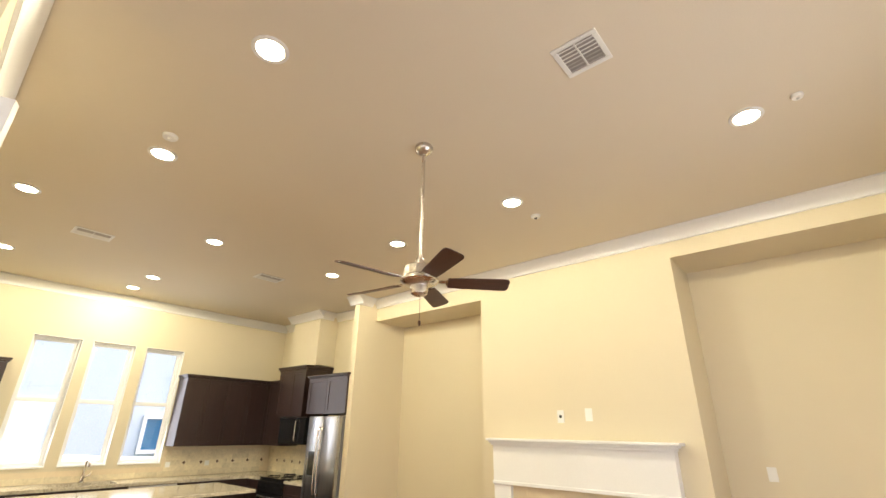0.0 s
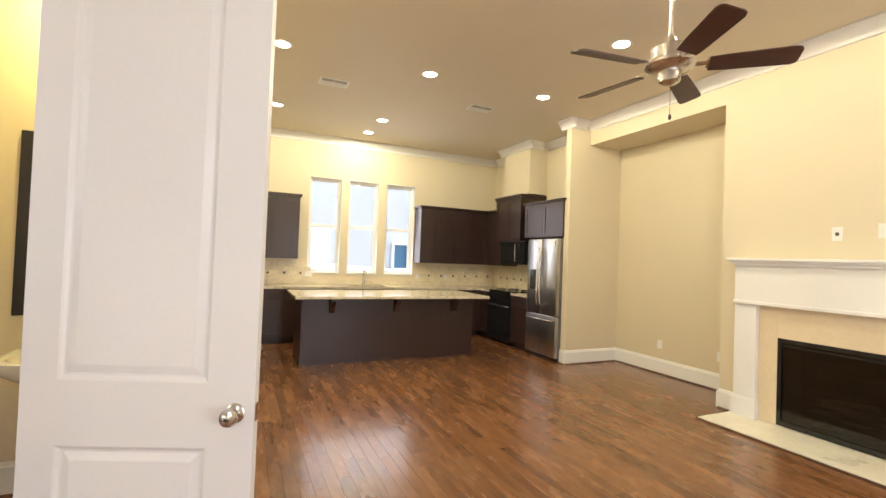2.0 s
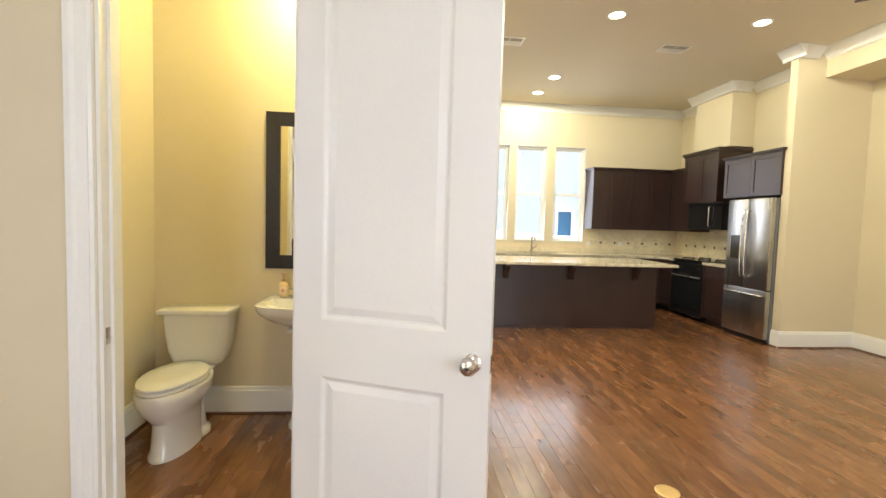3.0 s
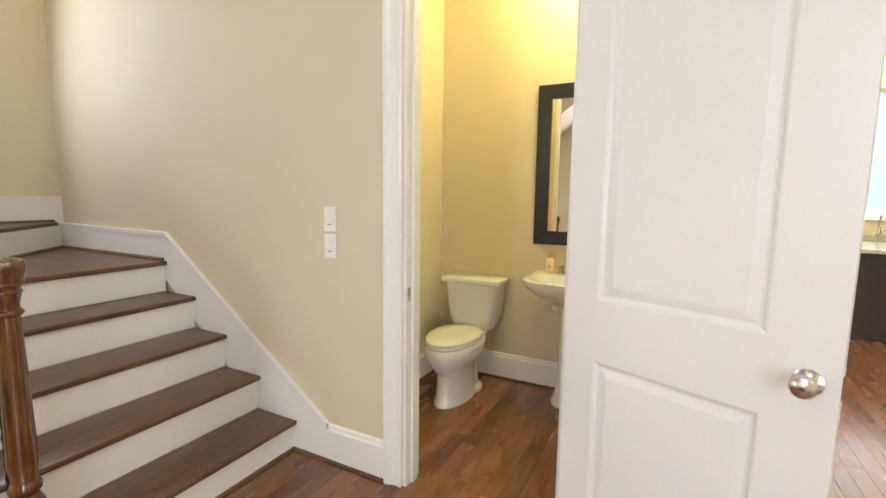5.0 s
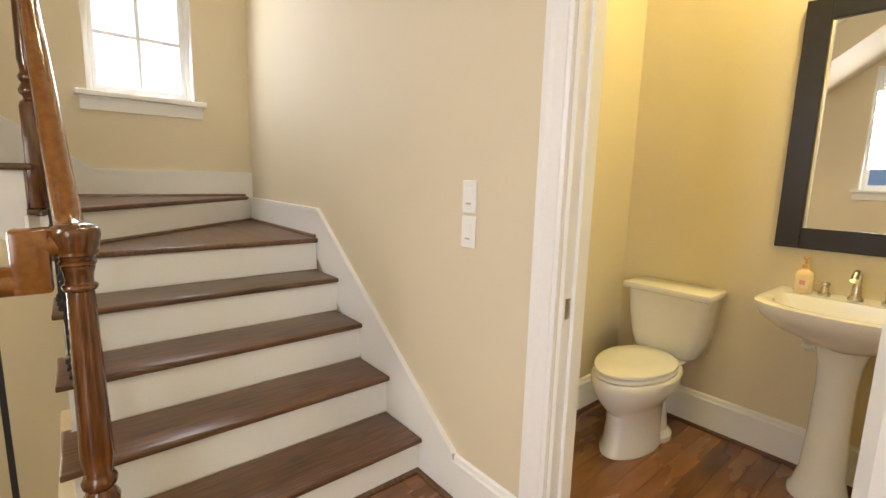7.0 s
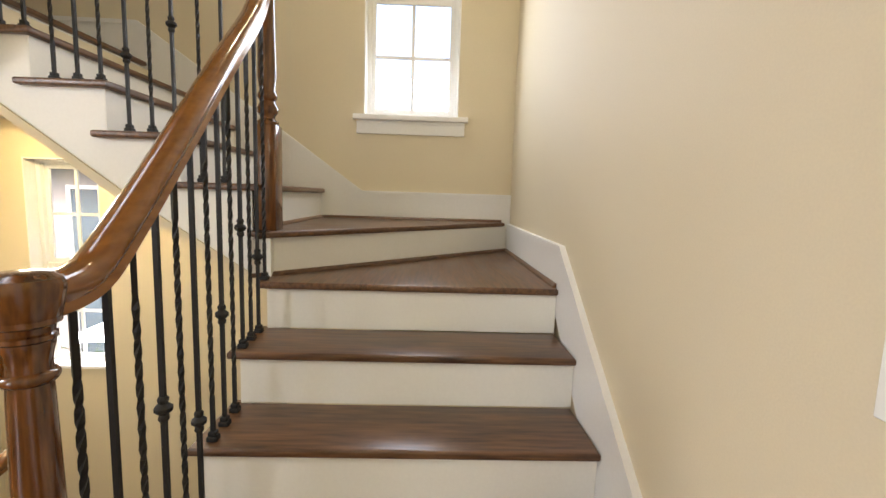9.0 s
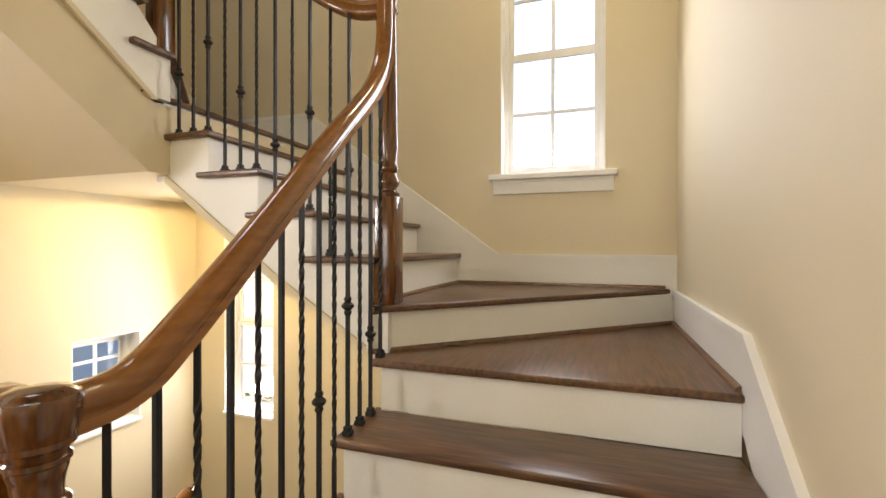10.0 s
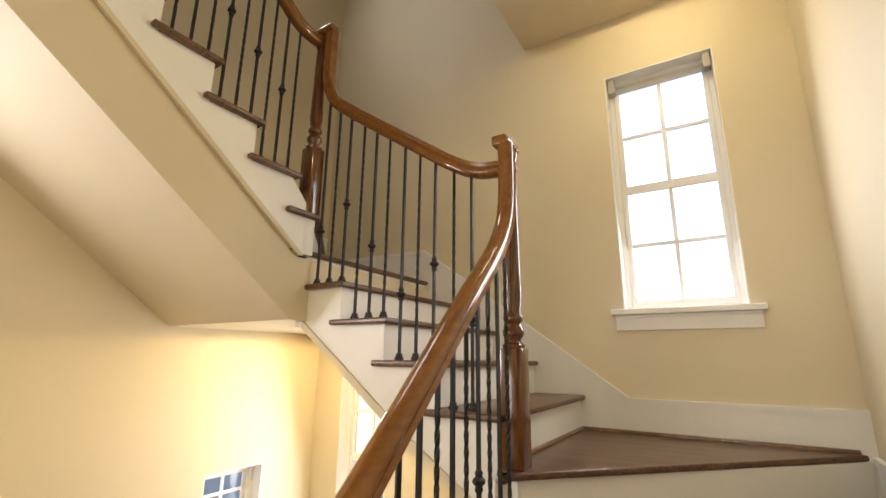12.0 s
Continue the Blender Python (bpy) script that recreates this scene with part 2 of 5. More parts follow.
KWIN = [(2.425, 2.985), (3.115, 3.675), (3.82, 4.39)]
KZ0, KZ1 = 1.105, 2.80
SWIN = (-0.995, -0.375, 1.80, 3.345)        # stair window: y0, y1, z0, z1
LWIN = (-3.21, -2.73, 0.04, 1.46)         # lower window in the same wall
FWIN = (-2.515, -2.07, 0.13, 0.76)       # small lower window in the far wall
HWIN = (-0.22, 0.38, 1.30, 2.75)         # far-wall window that the mirror shows
UWIN = (-1.9, -0.9, 4.65, 6.0)               # unseen upper-storey opening over the stairwell, added to brighten the walls there
PWIN = (2.2, 4.6, 0.35, 2.5)              # unseen opening behind the walker, added to bring daylight into the living room

wall("wall_hall", "y", 0, 0.12, WX - 0.2, 1.28, -3.3, 6.6, [(0.0, 0.72, -0.1, 2.66)])
wall("wall_stair_window", "x", WX - 0.2, WX, SY, 0, -3.3, 6.6, [SWIN, LWIN])
wall("wall_stair_far", "y", SY - 0.2, SY, WX - 0.2, 6.75, -3.3, 6.6, [FWIN, HWIN, PWIN, UWIN])
wall("wall_bath_back", "y", 1.42, 1.54, -0.67, 1.28, 0, CEIL)
wall("wall_bath_side", "x", -0.67, -0.55, 0.12, 1.42, 0, CEIL)
wall("wall_bath_living", "x", 1.16, 1.28, 0.12, 1.42, 0, CEIL)
wall("wall_kitchen_west", "x", 0.48, 0.60, 1.54, KY, 0, CEIL)
wall("wall_kitchen_window", "y", KY, KY + 0.2, 0.48, 6.4, 0, CEIL, [(a, b, KZ0, KZ1) for a, b in KWIN])
wall("wall_kitchen_east", "x", 6.2, 6.4, 3.235, KY, 0, CEIL)
wall("wall_column", "y", 3.13, 3.235, COLX, 6.75, 0, CEIL)
wall("wall_alcove_back", "x", ALC, 6.75, SY, 3.13, 0, CEIL)
wall("wall_chimney_breast", "x", EAST, ALC, -1.17, 1.12, 0, CEIL, [(-0.555, 0.548, 0.026, 0.83)])
wall("wall_alcove_header", "x", EAST, ALC, 1.12, 3.13, 3.195, CEIL)
wall("wall_alcove_header_south", "x", EAST, ALC, -3.1, -1.17, 3.235, CEIL)
wall("wall_alcove_end", "x", EAST, ALC, SY, -3.1, 0, CEIL)
wall("wall_hood_chase", "x", 5.83, 6.2, 4.42, 5.22, 2.62, CEIL)

solid("ceiling", boxes((1.28, 6.4, SY, 0, CEIL, CEIL + 0.2), (0.6, 6.75, 0, KY, CEIL, CEIL + 0.2), (6.4, 6.75, SY, 0, CEIL, CEIL + 0.2)), CEILING, "smooth tan painted ceiling of the living room and kitchen", "ceiling")
solid("ceiling_hall", boxes((WX, 1.28, -1.54, 0, HALLC, HALLC + 0.25), (0.55, 1.28, SY, -1.54, HALLC, HALLC + 0.25)), PAINT, "cream ceiling over the foot of the stairs", "ceiling")
solid("ceiling_stairwell", boxes((WX - 0.2, 1.4, SY - 0.2, 0.12, 6.6, 6.8)), PAINT, "high ceiling over the stairwell", "ceiling")
wall("wall_upper_landing", "x", 1.28, 1.40, SY, 0, CEIL + 0.2, 6.6)
solid("ceiling_bath", boxes((-0.55, 1.16, 0.12, 1.42, 3.0, 3.1)), PAINT, "cream bathroom ceiling", "ceiling")
floor = solid("floor", boxes((1.28, 6.75, SY, KY, -0.30, -0.018), (-0.48, 1.28, SY, 1.54, -0.301, -0.019), (-0.67, -0.48, -1.29, 1.54, -0.302, -0.020), (0.48, 1.28, 1.54, KY, -0.303, -0.021)), SHOE, "brown stained oak strip floor", "floor")
solid("floor_lower", boxes((WX, 1.28, SY, 0, -3.4, -3.3)), SHOE, "lower storey floor at the foot of the stairwell", "floor")
wall("wall_lower_east", "x", -0.48, -0.36, SY, -1.29, -3.3, -0.302)
wall("wall_lower_north", "y", -1.29, -1.17, WX, -0.48, -3.3, -0.31)


# ---- trim: crown, baseboards, casings ----
def crown(name, axis, plane, face, s0, s1, z):
    """Crown moulding along a wall; face is the side it stands out to."""
    prof = [(0, 0), (0.105, 0), (0.105, -0.018), (0.088, -0.03), (0.07, -0.05), (0.04, -0.085), (0.022, -0.105), (0.02, -0.125), (0, -0.13)]
    poly = [(plane + face * u, z + v) for u, v in prof]
    bm = prism(bmesh.new(), poly, "y" if axis == "x" else "x", s0, s1)
    return solid(name, bm, WHITE, "cream white crown moulding under the ceiling", "crown moulding", smooth=True)


CZ = CEIL - 0.002
crown("trim_crown_kitchen", "y", KY, -1, 0.6, 6.2, CZ)
crown("trim_crown_kitchen_east", "x", 6.2, -1, 3.235, 4.42, CZ)
crown("trim_crown_kitchen_corner", "x", 6.2, -1, 5.22, KY - 0.105, CZ)
crown("trim_crown_chase", "x", 5.83, -1, 4.315, 5.325, CZ)
crown("trim_crown_chase_side", "y", 4.42, -1, 5.83, 6.095, CZ)
crown("trim_crown_column", "x", COLX, -1, 3.025, 3.335, CZ)
crown("trim_crown_column_side", "y", 3.13, -1, COLX, EAST - 0.105, CZ)
crown("trim_crown_column_back", "y", 3.235, 1, COLX, 6.095, CZ)
crown("trim_crown_fireplace", "x", EAST, -1, SY, 3.13, CZ)
crown("trim_crown_south", "y", SY, 1, 1.28, EAST - 0.105, CZ)
crown("trim_crown_west", "x", 1.28, 1, 0.0, 1.54, CZ)


def baseboard(axis, plane, face, s0, s1, h=0.2, z=0.0, shoe=True):
    prof = [(0, 0), (0.019, 0), (0.019, h - 0.03), (0.013, h - 0.022), (0.011, h - 0.006), (0.004, h), (0, h)]
    poly = [(plane + face * u, z + v) for u, v in prof]
    bm = prism(bmesh.new(), poly, "y" if axis == "x" else "x", s0, s1)
    solid("baseboard", bm, WHITE, "tall white painted baseboard along the floor", "baseboard")
    if shoe:
        q = [(0.019, 0.001), (0.034, 0.001), (0.033, 0.008), (0.028, 0.014), (0.019, 0.017)]
        bm = prism(bmesh.new(), [(plane + face * u, z + v) for u, v in q], "y" if axis == "x" else "x", s0, s1)
        solid("trim_shoe_mould", bm, SHOE, "dark stained shoe moulding at the floor", "moulding")


baseboard("y", 0, -1, -0.442, -0.092)
baseboard("y", 0, -1, 0.812, 1.28)
baseboard("y", 1.42, -1, -0.55, 1.16, 0.195)
baseboard("x", -0.55, 1, 0.12, 1.40, 0.195)
baseboard("x", 1.16, -1, 0.12, 1.40, 0.195)
baseboard("x", 1.28, 1, 0, 1.54)
baseboard("y", 3.13, -1, COLX - 0.019, ALC)
baseboard("x", COLX, -1, 3.13, 3.235)
baseboard("x", ALC, -1, 1.12, 3.11)
baseboard("x", ALC, -1, -3.1, -1.17)
baseboard("y", 1.12, 1, EAST - 0.019, ALC - 0.019)
baseboard("y", -1.17, -1, EAST - 0.019, ALC - 0.019)
baseboard("x", EAST, -1, 0.905, 1.12)
baseboard("x", EAST, -1, -1.17, -0.915)
baseboard("x", EAST, -1, SY, -3.1)
baseboard("y", SY, 1, 1.28, EAST)


def casing(s, out):
    """Upright profile of a door casing from the opening edge s outward, in plan (x, y) in front of the hall wall."""
    d = 1 if out > 0 else -1
    return [(s, 0), (s, -0.014), (s + d * 0.012, -0.018), (s + d * 0.02, -0.012), (s + d * 0.055, -0.018), (s + d * 0.068, -0.026), (s + d * 0.088, -0.026), (s + d * 0.09, 0)]


door_trim = thing("trim_door_casing", (0, 0, 0), "white painted moulded casing round the bathroom doorway", "door casing", kind="structure")
part("casing", prism(bmesh.new(), casing(-0.004, -1), "z", 0, 2.75), WHITE, door_trim)
part("casing", prism(bmesh.new(), casing(0.724, 1), "z", 0, 2.75), WHITE, door_trim)
part("casing_head", boxes((-0.004, 0.724, -0.022, 0, 2.66, 2.75), bevel=0.004), WHITE, door_trim)
part("jamb", boxes((-0.0, 0.014, 0.001, 0.12, 0, 2.66), (0.014, 0.026, 0.045, 0.085, 0, 2.65)), WHITE, door_trim)
part("jamb", boxes((0.706, 0.72, 0.001, 0.12, 0, 2.66), (0.694, 0.706, 0.045, 0.085, 0, 2.65)), WHITE, door_trim)
part("jamb_head", boxes((0.014, 0.706, 0.001, 0.12, 2.646, 2.66)), WHITE, door_trim)
part("strike_plate", boxes((0.014, 0.016, 0.012, 0.038, 0.88, 0.945), bevel=0.0006), NICKEL, door_trim, "satin nickel strike plate")


# ---- windows ----
def window(name, at, turn, w, h, depth, cols, rows, sashes=2, apron=True, label=""):
    """A sash window in an opening, seen from inside: local x to the right, y outward, z up from the sill."""
    ob = thing(name, at, label, "window", kind="structure", turn=turn)
    f = 0.035
    y0, y1 = depth * 0.45, depth * 0.45 + 0.06
    part("window_frame", boxes((0, f, y0, y1, 0, h), (w - f, w, y0, y1, 0, h), (f, w - f, y0, y1, 0, f), (f, w - f, y0, y1, h - f, h), bevel=0.003), VINYL, ob)
    part("window_reveal", boxes((0, 0.008, 0, y0, 0, h), (w - 0.008, w, 0, y0, 0, h), (0.008, w - 0.008, 0, y0, h - 0.008, h)), WHITE, ob)
    sh = (h - 2 * f) / sashes
    for s in range(sashes):
        z0, z1, ys = f + s * sh, f + (s + 1) * sh, y0 + 0.012 + 0.022 * s
        sash = part("sash", boxes((f, f + 0.028, ys, ys + 0.022, z0, z1), (w - f - 0.028, w - f, ys, ys + 0.022, z0, z1), (f + 0.028, w - f - 0.028, ys, ys + 0.022, z0, z0 + 0.03), (f + 0.028, w - f - 0.028, ys, ys + 0.022, z1 - 0.03, z1), bevel=0.002), VINYL, ob)
        gx0, gx1, gz0, gz1 = f + 0.028, w - f - 0.028, z0 + 0.03, z1 - 0.03
        for c in range(1, cols):
            x = gx0 + (gx1 - gx0) * c / cols
            part("muntin", boxes((x - 0.011, x + 0.011, ys + 0.004, ys + 0.018, gz0, gz1), bevel=0.002), VINYL, sash)
        for r in range(1, rows):
            z = gz0 + (gz1 - gz0) * r / rows
            part("muntin", boxes((gx0, gx1, ys + 0.005, ys + 0.017, z - 0.011, z + 0.011), bevel=0.002), VINYL, sash)
        pane = part("pane", boxes((gx0, gx1, ys + 0.010, ys + 0.013, gz0, gz1)), GLASS, sash, "clear glass pane")
        pane.visible_shadow = False
    if apron:
        part("window_sill", boxes((-0.065, w + 0.065, -0.05, -0.0005, -0.028, 0.005), (0.0, w, -0.0005, y0, -0.02, 0.005), bevel=0.004), WHITE, ob)
        part("window_apron", boxes((-0.045, w + 0.045, -0.016, 0, -0.115, -0.028), (-0.045, w + 0.045, -0.022, 0, -0.045, -0.029), bevel=0.003), WHITE, ob)
    else:
        part("window_sill", boxes((0.0, w, -0.02, y0, -0.004, 0.018), bevel=0.004), WHITE, ob)
    return ob


def portal(name, at, target, w, h, watts):
    """Area lamp just inside a window opening, standing in for sky light."""
    ob = new(name, bpy.data.lights.new(name, "AREA"))
    ob.data.shape, ob.data.size, ob.data.size_y, ob.data.energy, ob.data.color = "RECTANGLE", w, h, watts, DAY
    ob.matrix_world = look(at, target)
    return ob


for i, (a, b) in enumerate(KWIN):
    window("window_%d" % (i + 1), (a, KY, KZ0), 0, b - a, KZ1 - KZ0, 0.2, 1, 1, apron=False, label="tall narrow white sash window over the kitchen sink")
stair_window = window("window_4", (WX, SWIN[0], SWIN[2]), 90, SWIN[1] - SWIN[0], SWIN[3] - SWIN[2], 0.2, 2, 2, label="white divided sash window with sill above the stair turn")
window("window_5", (WX, LWIN[0], LWIN[2]), 90, LWIN[1] - LWIN[0], LWIN[3] - LWIN[2], 0.2, 2, 2, apron=False, label="white divided sash window low in the stairwell")
window("window_6", (FWIN[1], SY, FWIN[2]), 180, FWIN[1] - FWIN[0], FWIN[3] - FWIN[2], 0.2, 2, 2, apron=False, label="small white divided window low in the stairwell")
window("window_7", (HWIN[1], SY, HWIN[2]), 180, HWIN[1] - HWIN[0], HWIN[3] - HWIN[2], 0.2, 2, 2, label="white divided window above the descending stairs")
# no such window is known; it only gives the living-room fill an opening
window("window_8", (PWIN[1], SY, PWIN[2]), 180, PWIN[1] - PWIN[0], PWIN[3] - PWIN[2], 0.2, 3, 2, label="wide white window added unseen to daylight the living room")
# added out of view, so the upstairs fill has an opening
window("window_9", (UWIN[1], SY, UWIN[2]), 180, UWIN[1] - UWIN[0], UWIN[3] - UWIN[2], 0.2, 2, 2, label="white divided window added unseen high in the stairwell")
for y in (0.035, SWIN[1] - SWIN[0] - 0.035):
    part("shade_bracket", boxes((y - 0.02, y + 0.02, 0.02, 0.075, SWIN[3] - SWIN[2] - 0.11, SWIN[3] - SWIN[2] - 0.008), bevel=0.004), GREYV, stair_window, "small grey shade bracket")
# fill lamp for the living room at the added south opening
portal("daylight_living", (3.4, SY + 0.03, 1.45), (3.4, 5, 1.0), 2.3, 2.0, 7.5)
portal("daylight_hall", (0.08, SY + 0.03, 2.0), (0.2, 0, 1.2), 0.5, 0.9, 3.8)
portal("daylight_stair", (WX + 0.02, -0.67, 2.5), (0, -0.9, 1.6), 0.45, 1.35, 2.0)
portal("daylight_lower", (WX + 0.02, -2.87, 0.8), (0, -2.5, 0), 0.36, 1.3, 3.6)
portal("daylight_kitchen", (3.47, KY - 0.03, 1.9), (3.4, 0, 0.6), 1.8, 1.6, 3.2)
# fill lamp that lifts the upper stairwell walls, at the added opening
portal("daylight_upper", (-1.4, SY + 0.03, 5.3), (-1.4, -1.0, 3.6), 0.9, 1.2, 2.9)

# ---- outside ----
solid("ground", boxes((-400, 400, -400, 400, -3.7, -3.5)), GRASS, "lawn around the house", "ground")


def neighbour(at, turn, w, h, d, rows, label, material=SIDING, glazing=None):
    ob = thing("neighbour_house", at, label, "house", turn=turn)
    part("wall", boxes((-w / 2, w / 2, 0, d, 0, h)), material, ob)
    roof = prism(bmesh.new(), [(-0.5, h), (d + 0.5, h), (d / 2, h + d * 0.3)], "x", -w / 2 - 0.4, w / 2 + 0.4)
    part("roof", roof, ROOF, ob)
    for x, z, ww, hh in rows:
        fr = part("window", boxes((x - ww / 2 - 0.08, x + ww / 2 + 0.08, -0.05, 0.0, z - 0.08, z), (x - ww / 2 - 0.08, x + ww / 2 + 0.08, -0.05, 0.0, z + hh, z + hh + 0.08), (x - ww / 2 - 0.08, x - ww / 2, -0.05, 0.0, z, z + hh), (x + ww / 2, x + ww / 2 + 0.08, -0.05, 0.0, z, z + hh)), VINYL, ob)
        part("pane", boxes((x - ww / 2, x + ww / 2, -0.02, -0.004, z, z + hh)), glazing or GREYW, fr, "grey reflecting pane")
    return ob


neighbour((5.2, KY + 4.2, -3.5), 0, 13, 11, 8, [(0.38, 4.62, 0.38, 0.66), (-3.4, 4.6, 1.0, 1.4), (4.6, 4.6, 1.0, 1.4)], "pale blue-grey stucco neighbour house with a blue window", SIDING, BLUEW)
neighbour((-9.5, -4.5, -3.5), 90, 12, 5.2, 8, [(-3, 3.3, 1.0, 1.4), (-3, 0.9, 1.0, 1.6), (0.6, 0.9, 1.0, 1.6)], "pale brick neighbour house across the yard", BRICK)
neighbour((-3, -12, -3.5), 180, 13, 6.5, 8, [(-3, 3.6, 1.0, 1.6), (0.6, 3.6, 1.0, 1.6), (-3, 0.9, 1.0, 1.6), (2.6, 0.9, 1.0, 1.6)], "blue-grey sided neighbour house behind the stairwell", BLUESIDE)


def shrub(at, r, seed):
    rng = random.Random(seed)
    ob = thing("shrub", at, "round leafy green shrub on the lawn", "shrub", "garden shrubs")
    bm = bmesh.new()
    for k in range(5):
        a = rng.random() * 6.28
        tube(bm, [(0, 0, 0), (0.15 * r * math.cos(a), 0.15 * r * math.sin(a), r * 0.5), (0.5 * r * math.cos(a), 0.5 * r * math.sin(a), r)], 0.02, (math.sin(a), -math.cos(a), 0), 6, 3)
    part("trunk", bm, BARK, ob)
    verts, faces = [], []
    for k in range(1400):
        v = Vector((rng.gauss(0, 1), rng.gauss(0, 1), rng.gauss(0, 1))).normalized() * r * (0.55 + 0.45 * rng.random() ** 0.5) * (0.8 + 0.35 * noise.noise(Vector((k * 0.01, seed, 0))))
        c = v + Vector((0, 0, r * 1.05))
        u = Vector((rng.uniform(-1, 1), rng.uniform(-1, 1), rng.uniform(-1, 1))).normalized()
        w = u.orthogonal().normalized()
        s, n = 0.05 + 0.04 * rng.random(), len(verts)
        verts += [c - u * s, c + w * s * 0.45, c + u * s, c - w * s * 0.45]
        faces.append((n, n + 1, n + 2, n + 3))
    me = bpy.data.meshes.new("crown")
    me.from_pydata(verts, [], faces)
    me.materials.append(LEAF)
    crown_ob = new("crown", me)
    crown_ob.parent = ob
    tagged(crown_ob, "", "", "", "stuff")


shrub((-5.6, -4.6, -3.5), 1.5, 3)
shrub((-6.4, -3.4, -3.5), 1.3, 4)
shrub((-5.2, -6.0, -3.5), 1.2, 5)


# ---- stairs ----
RUN1 = 0.262
NOSE1 = [-0.648 - RUN1 * i for i in range(5)]            # treads 1 to 5, along -x
NOSE2 = [-1.245 - 0.281 * i for i in range(5)]             # treads 7 to 11, along -y
NOSE3 = [-1.66 + 0.245 * i for i in range(9)]            # treads 13 to 21, along +x
END1, END2, END3 = -1.218, -1.775, -2.31                  # open ends of the three flights
T = 0.028

stairs = thing("staircase", (-0.65, -0.65, 0), "dark stained oak winder stairs with cream painted risers", "staircase")


def tread(poly, n, material):
    bm = prism(bmesh.new(), poly, "z", TZ(n) - T, TZ(n))
    bmesh.ops.recalc_face_normals(bm, faces=bm.faces)
    bmesh.ops.bevel(bm, geom=[e for e in bm.edges if abs(e.verts[0].co.z - e.verts[1].co.z) < 1e-6], offset=0.009, segments=3, affect="EDGES", profile=0.5)
    return part("tread", bm, material, stairs, "", True, True)


def riser(poly, n):
    part("riser", prism(bmesh.new(), poly, "z", TZ(n - 1) + (0.001 if n > 1 else 0.0), TZ(n) - T - 0.0005), CREAM, stairs, "", False, True)


SK = 0.019   # skirt board thickness
for i in range(4):
    x, nx = NOSE1[i], NOSE1[i + 1]
    tread([(x, -SK), (nx - 0.026, -SK), (nx - 0.026, END1 + 0.03), (nx - 0.05, END1 + 0.03), (nx - 0.05, END1), (x, END1)], i + 1, TREADX)
for i in range(5):
    x = NOSE1[i] - 0.026
    riser([(x, -SK), (x - 0.02, -SK), (x - 0.02, END1 + 0.034), (x, END1 + 0.034)], i + 1)
P1 = (-1.775, -1.27)          # pivot of the lower turn
P2 = (-1.74, -2.345)          # pivot of the upper turn
x5 = NOSE1[4]
tread([(x5, -SK), (WX + SK, -SK), (WX + SK, -0.05), (P1[0] - 0.04, P1[1] + 0.0), (P1[0] - 0.04, END1), (x5, END1)], 5, TREADY)
dx, dy = WX - P1[0], -P1[1]
ln = math.hypot(dx, dy)
ux, uy, vx, vy = dx / ln, dy / ln, -dy / ln, dx / ln    # along the diagonal, and across it towards -x -y
tread([(P1[0] + 0.035, END1 - 0.005), (P1[0] + 0.03, P1[1] + 0.035), (WX + SK, -0.035), (WX + SK, NOSE2[0] - 0.026), (P1[0] - 0.02, NOSE2[0] - 0.026), (P1[0] - 0.02, END1 - 0.005)], 6, TREADX)
a, b = Vector((P1[0], P1[1], 0)), Vector((WX + SK + 0.01, -SK - 0.01, 0))
off = Vector((vx, vy, 0))
riser([tuple((a + off * -0.0)[:2]), tuple((b + off * -0.0)[:2]), tuple((b + off * 0.02)[:2]), tuple((a + off * 0.02)[:2])], 6)
for i in range(5):
    y = NOSE2[i]
    n = 7 + i
    if i < 4:
        ny = NOSE2[i + 1]
        tread([(WX + SK, y), (WX + SK, ny - 0.026), (END2 - 0.03, ny - 0.026), (END2 - 0.03, ny - 0.07), (END2, ny - 0.07), (END2, y)], n, TREADY)
    riser([(WX + SK, y - 0.026), (WX + SK, y - 0.046), (END2 - 0.034, y - 0.046), (END2 - 0.034, y - 0.026)], n)
tread([(WX + SK, NOSE2[4]), (WX + SK, SY + SK + 0.05), (-1.80, -2.40), (-1.66, -2.40), (-1.66, NOSE2[4] + 0.03), (END2, NOSE2[4])], 11, TREADY)
tread([(-1.60, END3), (-1.80, END3), (WX + SK, SY + 0.06), (WX + SK, SY + SK), (-1.60, SY + SK)], 12, TREADX)
riser([(P2[0] - 0.03, P2[1]), (WX + SK, SY + 0.03), (WX + SK, SY + 0.01), (P2[0] - 0.03, P2[1] - 0.02)], 12)
for i in range(8):
    x, nx, n = NOSE3[i], NOSE3[i + 1], 13 + i
    tread([(x, SY + SK), (nx + 0.026, SY + SK), (nx + 0.026, END3 - 0.03), (nx + 0.06, END3 - 0.03), (nx + 0.06, END3), (x, END3)], n, TREADX)
    riser([(x + 0.026, SY + SK), (x + 0.046, SY + SK), (x + 0.046, END3 - 0.034), (x + 0.026, END3 - 0.034)], n)


def stepped(noses, n0, sign, set_back=0.03):
    pts = []
    for i, s in enumerate(noses):
        pts += [(s + sign * set_back, TZ(n0 + i - 1) - T), (s + sign * set_back, TZ(n0 + i) - T)]
    return pts


# stringers on the open sides, with the sloping undersides that close the flights
p = stepped(NOSE1, 1, -1) + [(P1[0] - 0.12, TZ(5) - T), (P1[0] - 0.12, 0.40), (-1.0, -0.06), (NOSE1[0] - 0.03, -0.28)]
part("stringer", prism(bmesh.new(), p, "y", END1 + 0.033, END1 + 0.073), CREAM, stairs, "", False, True)
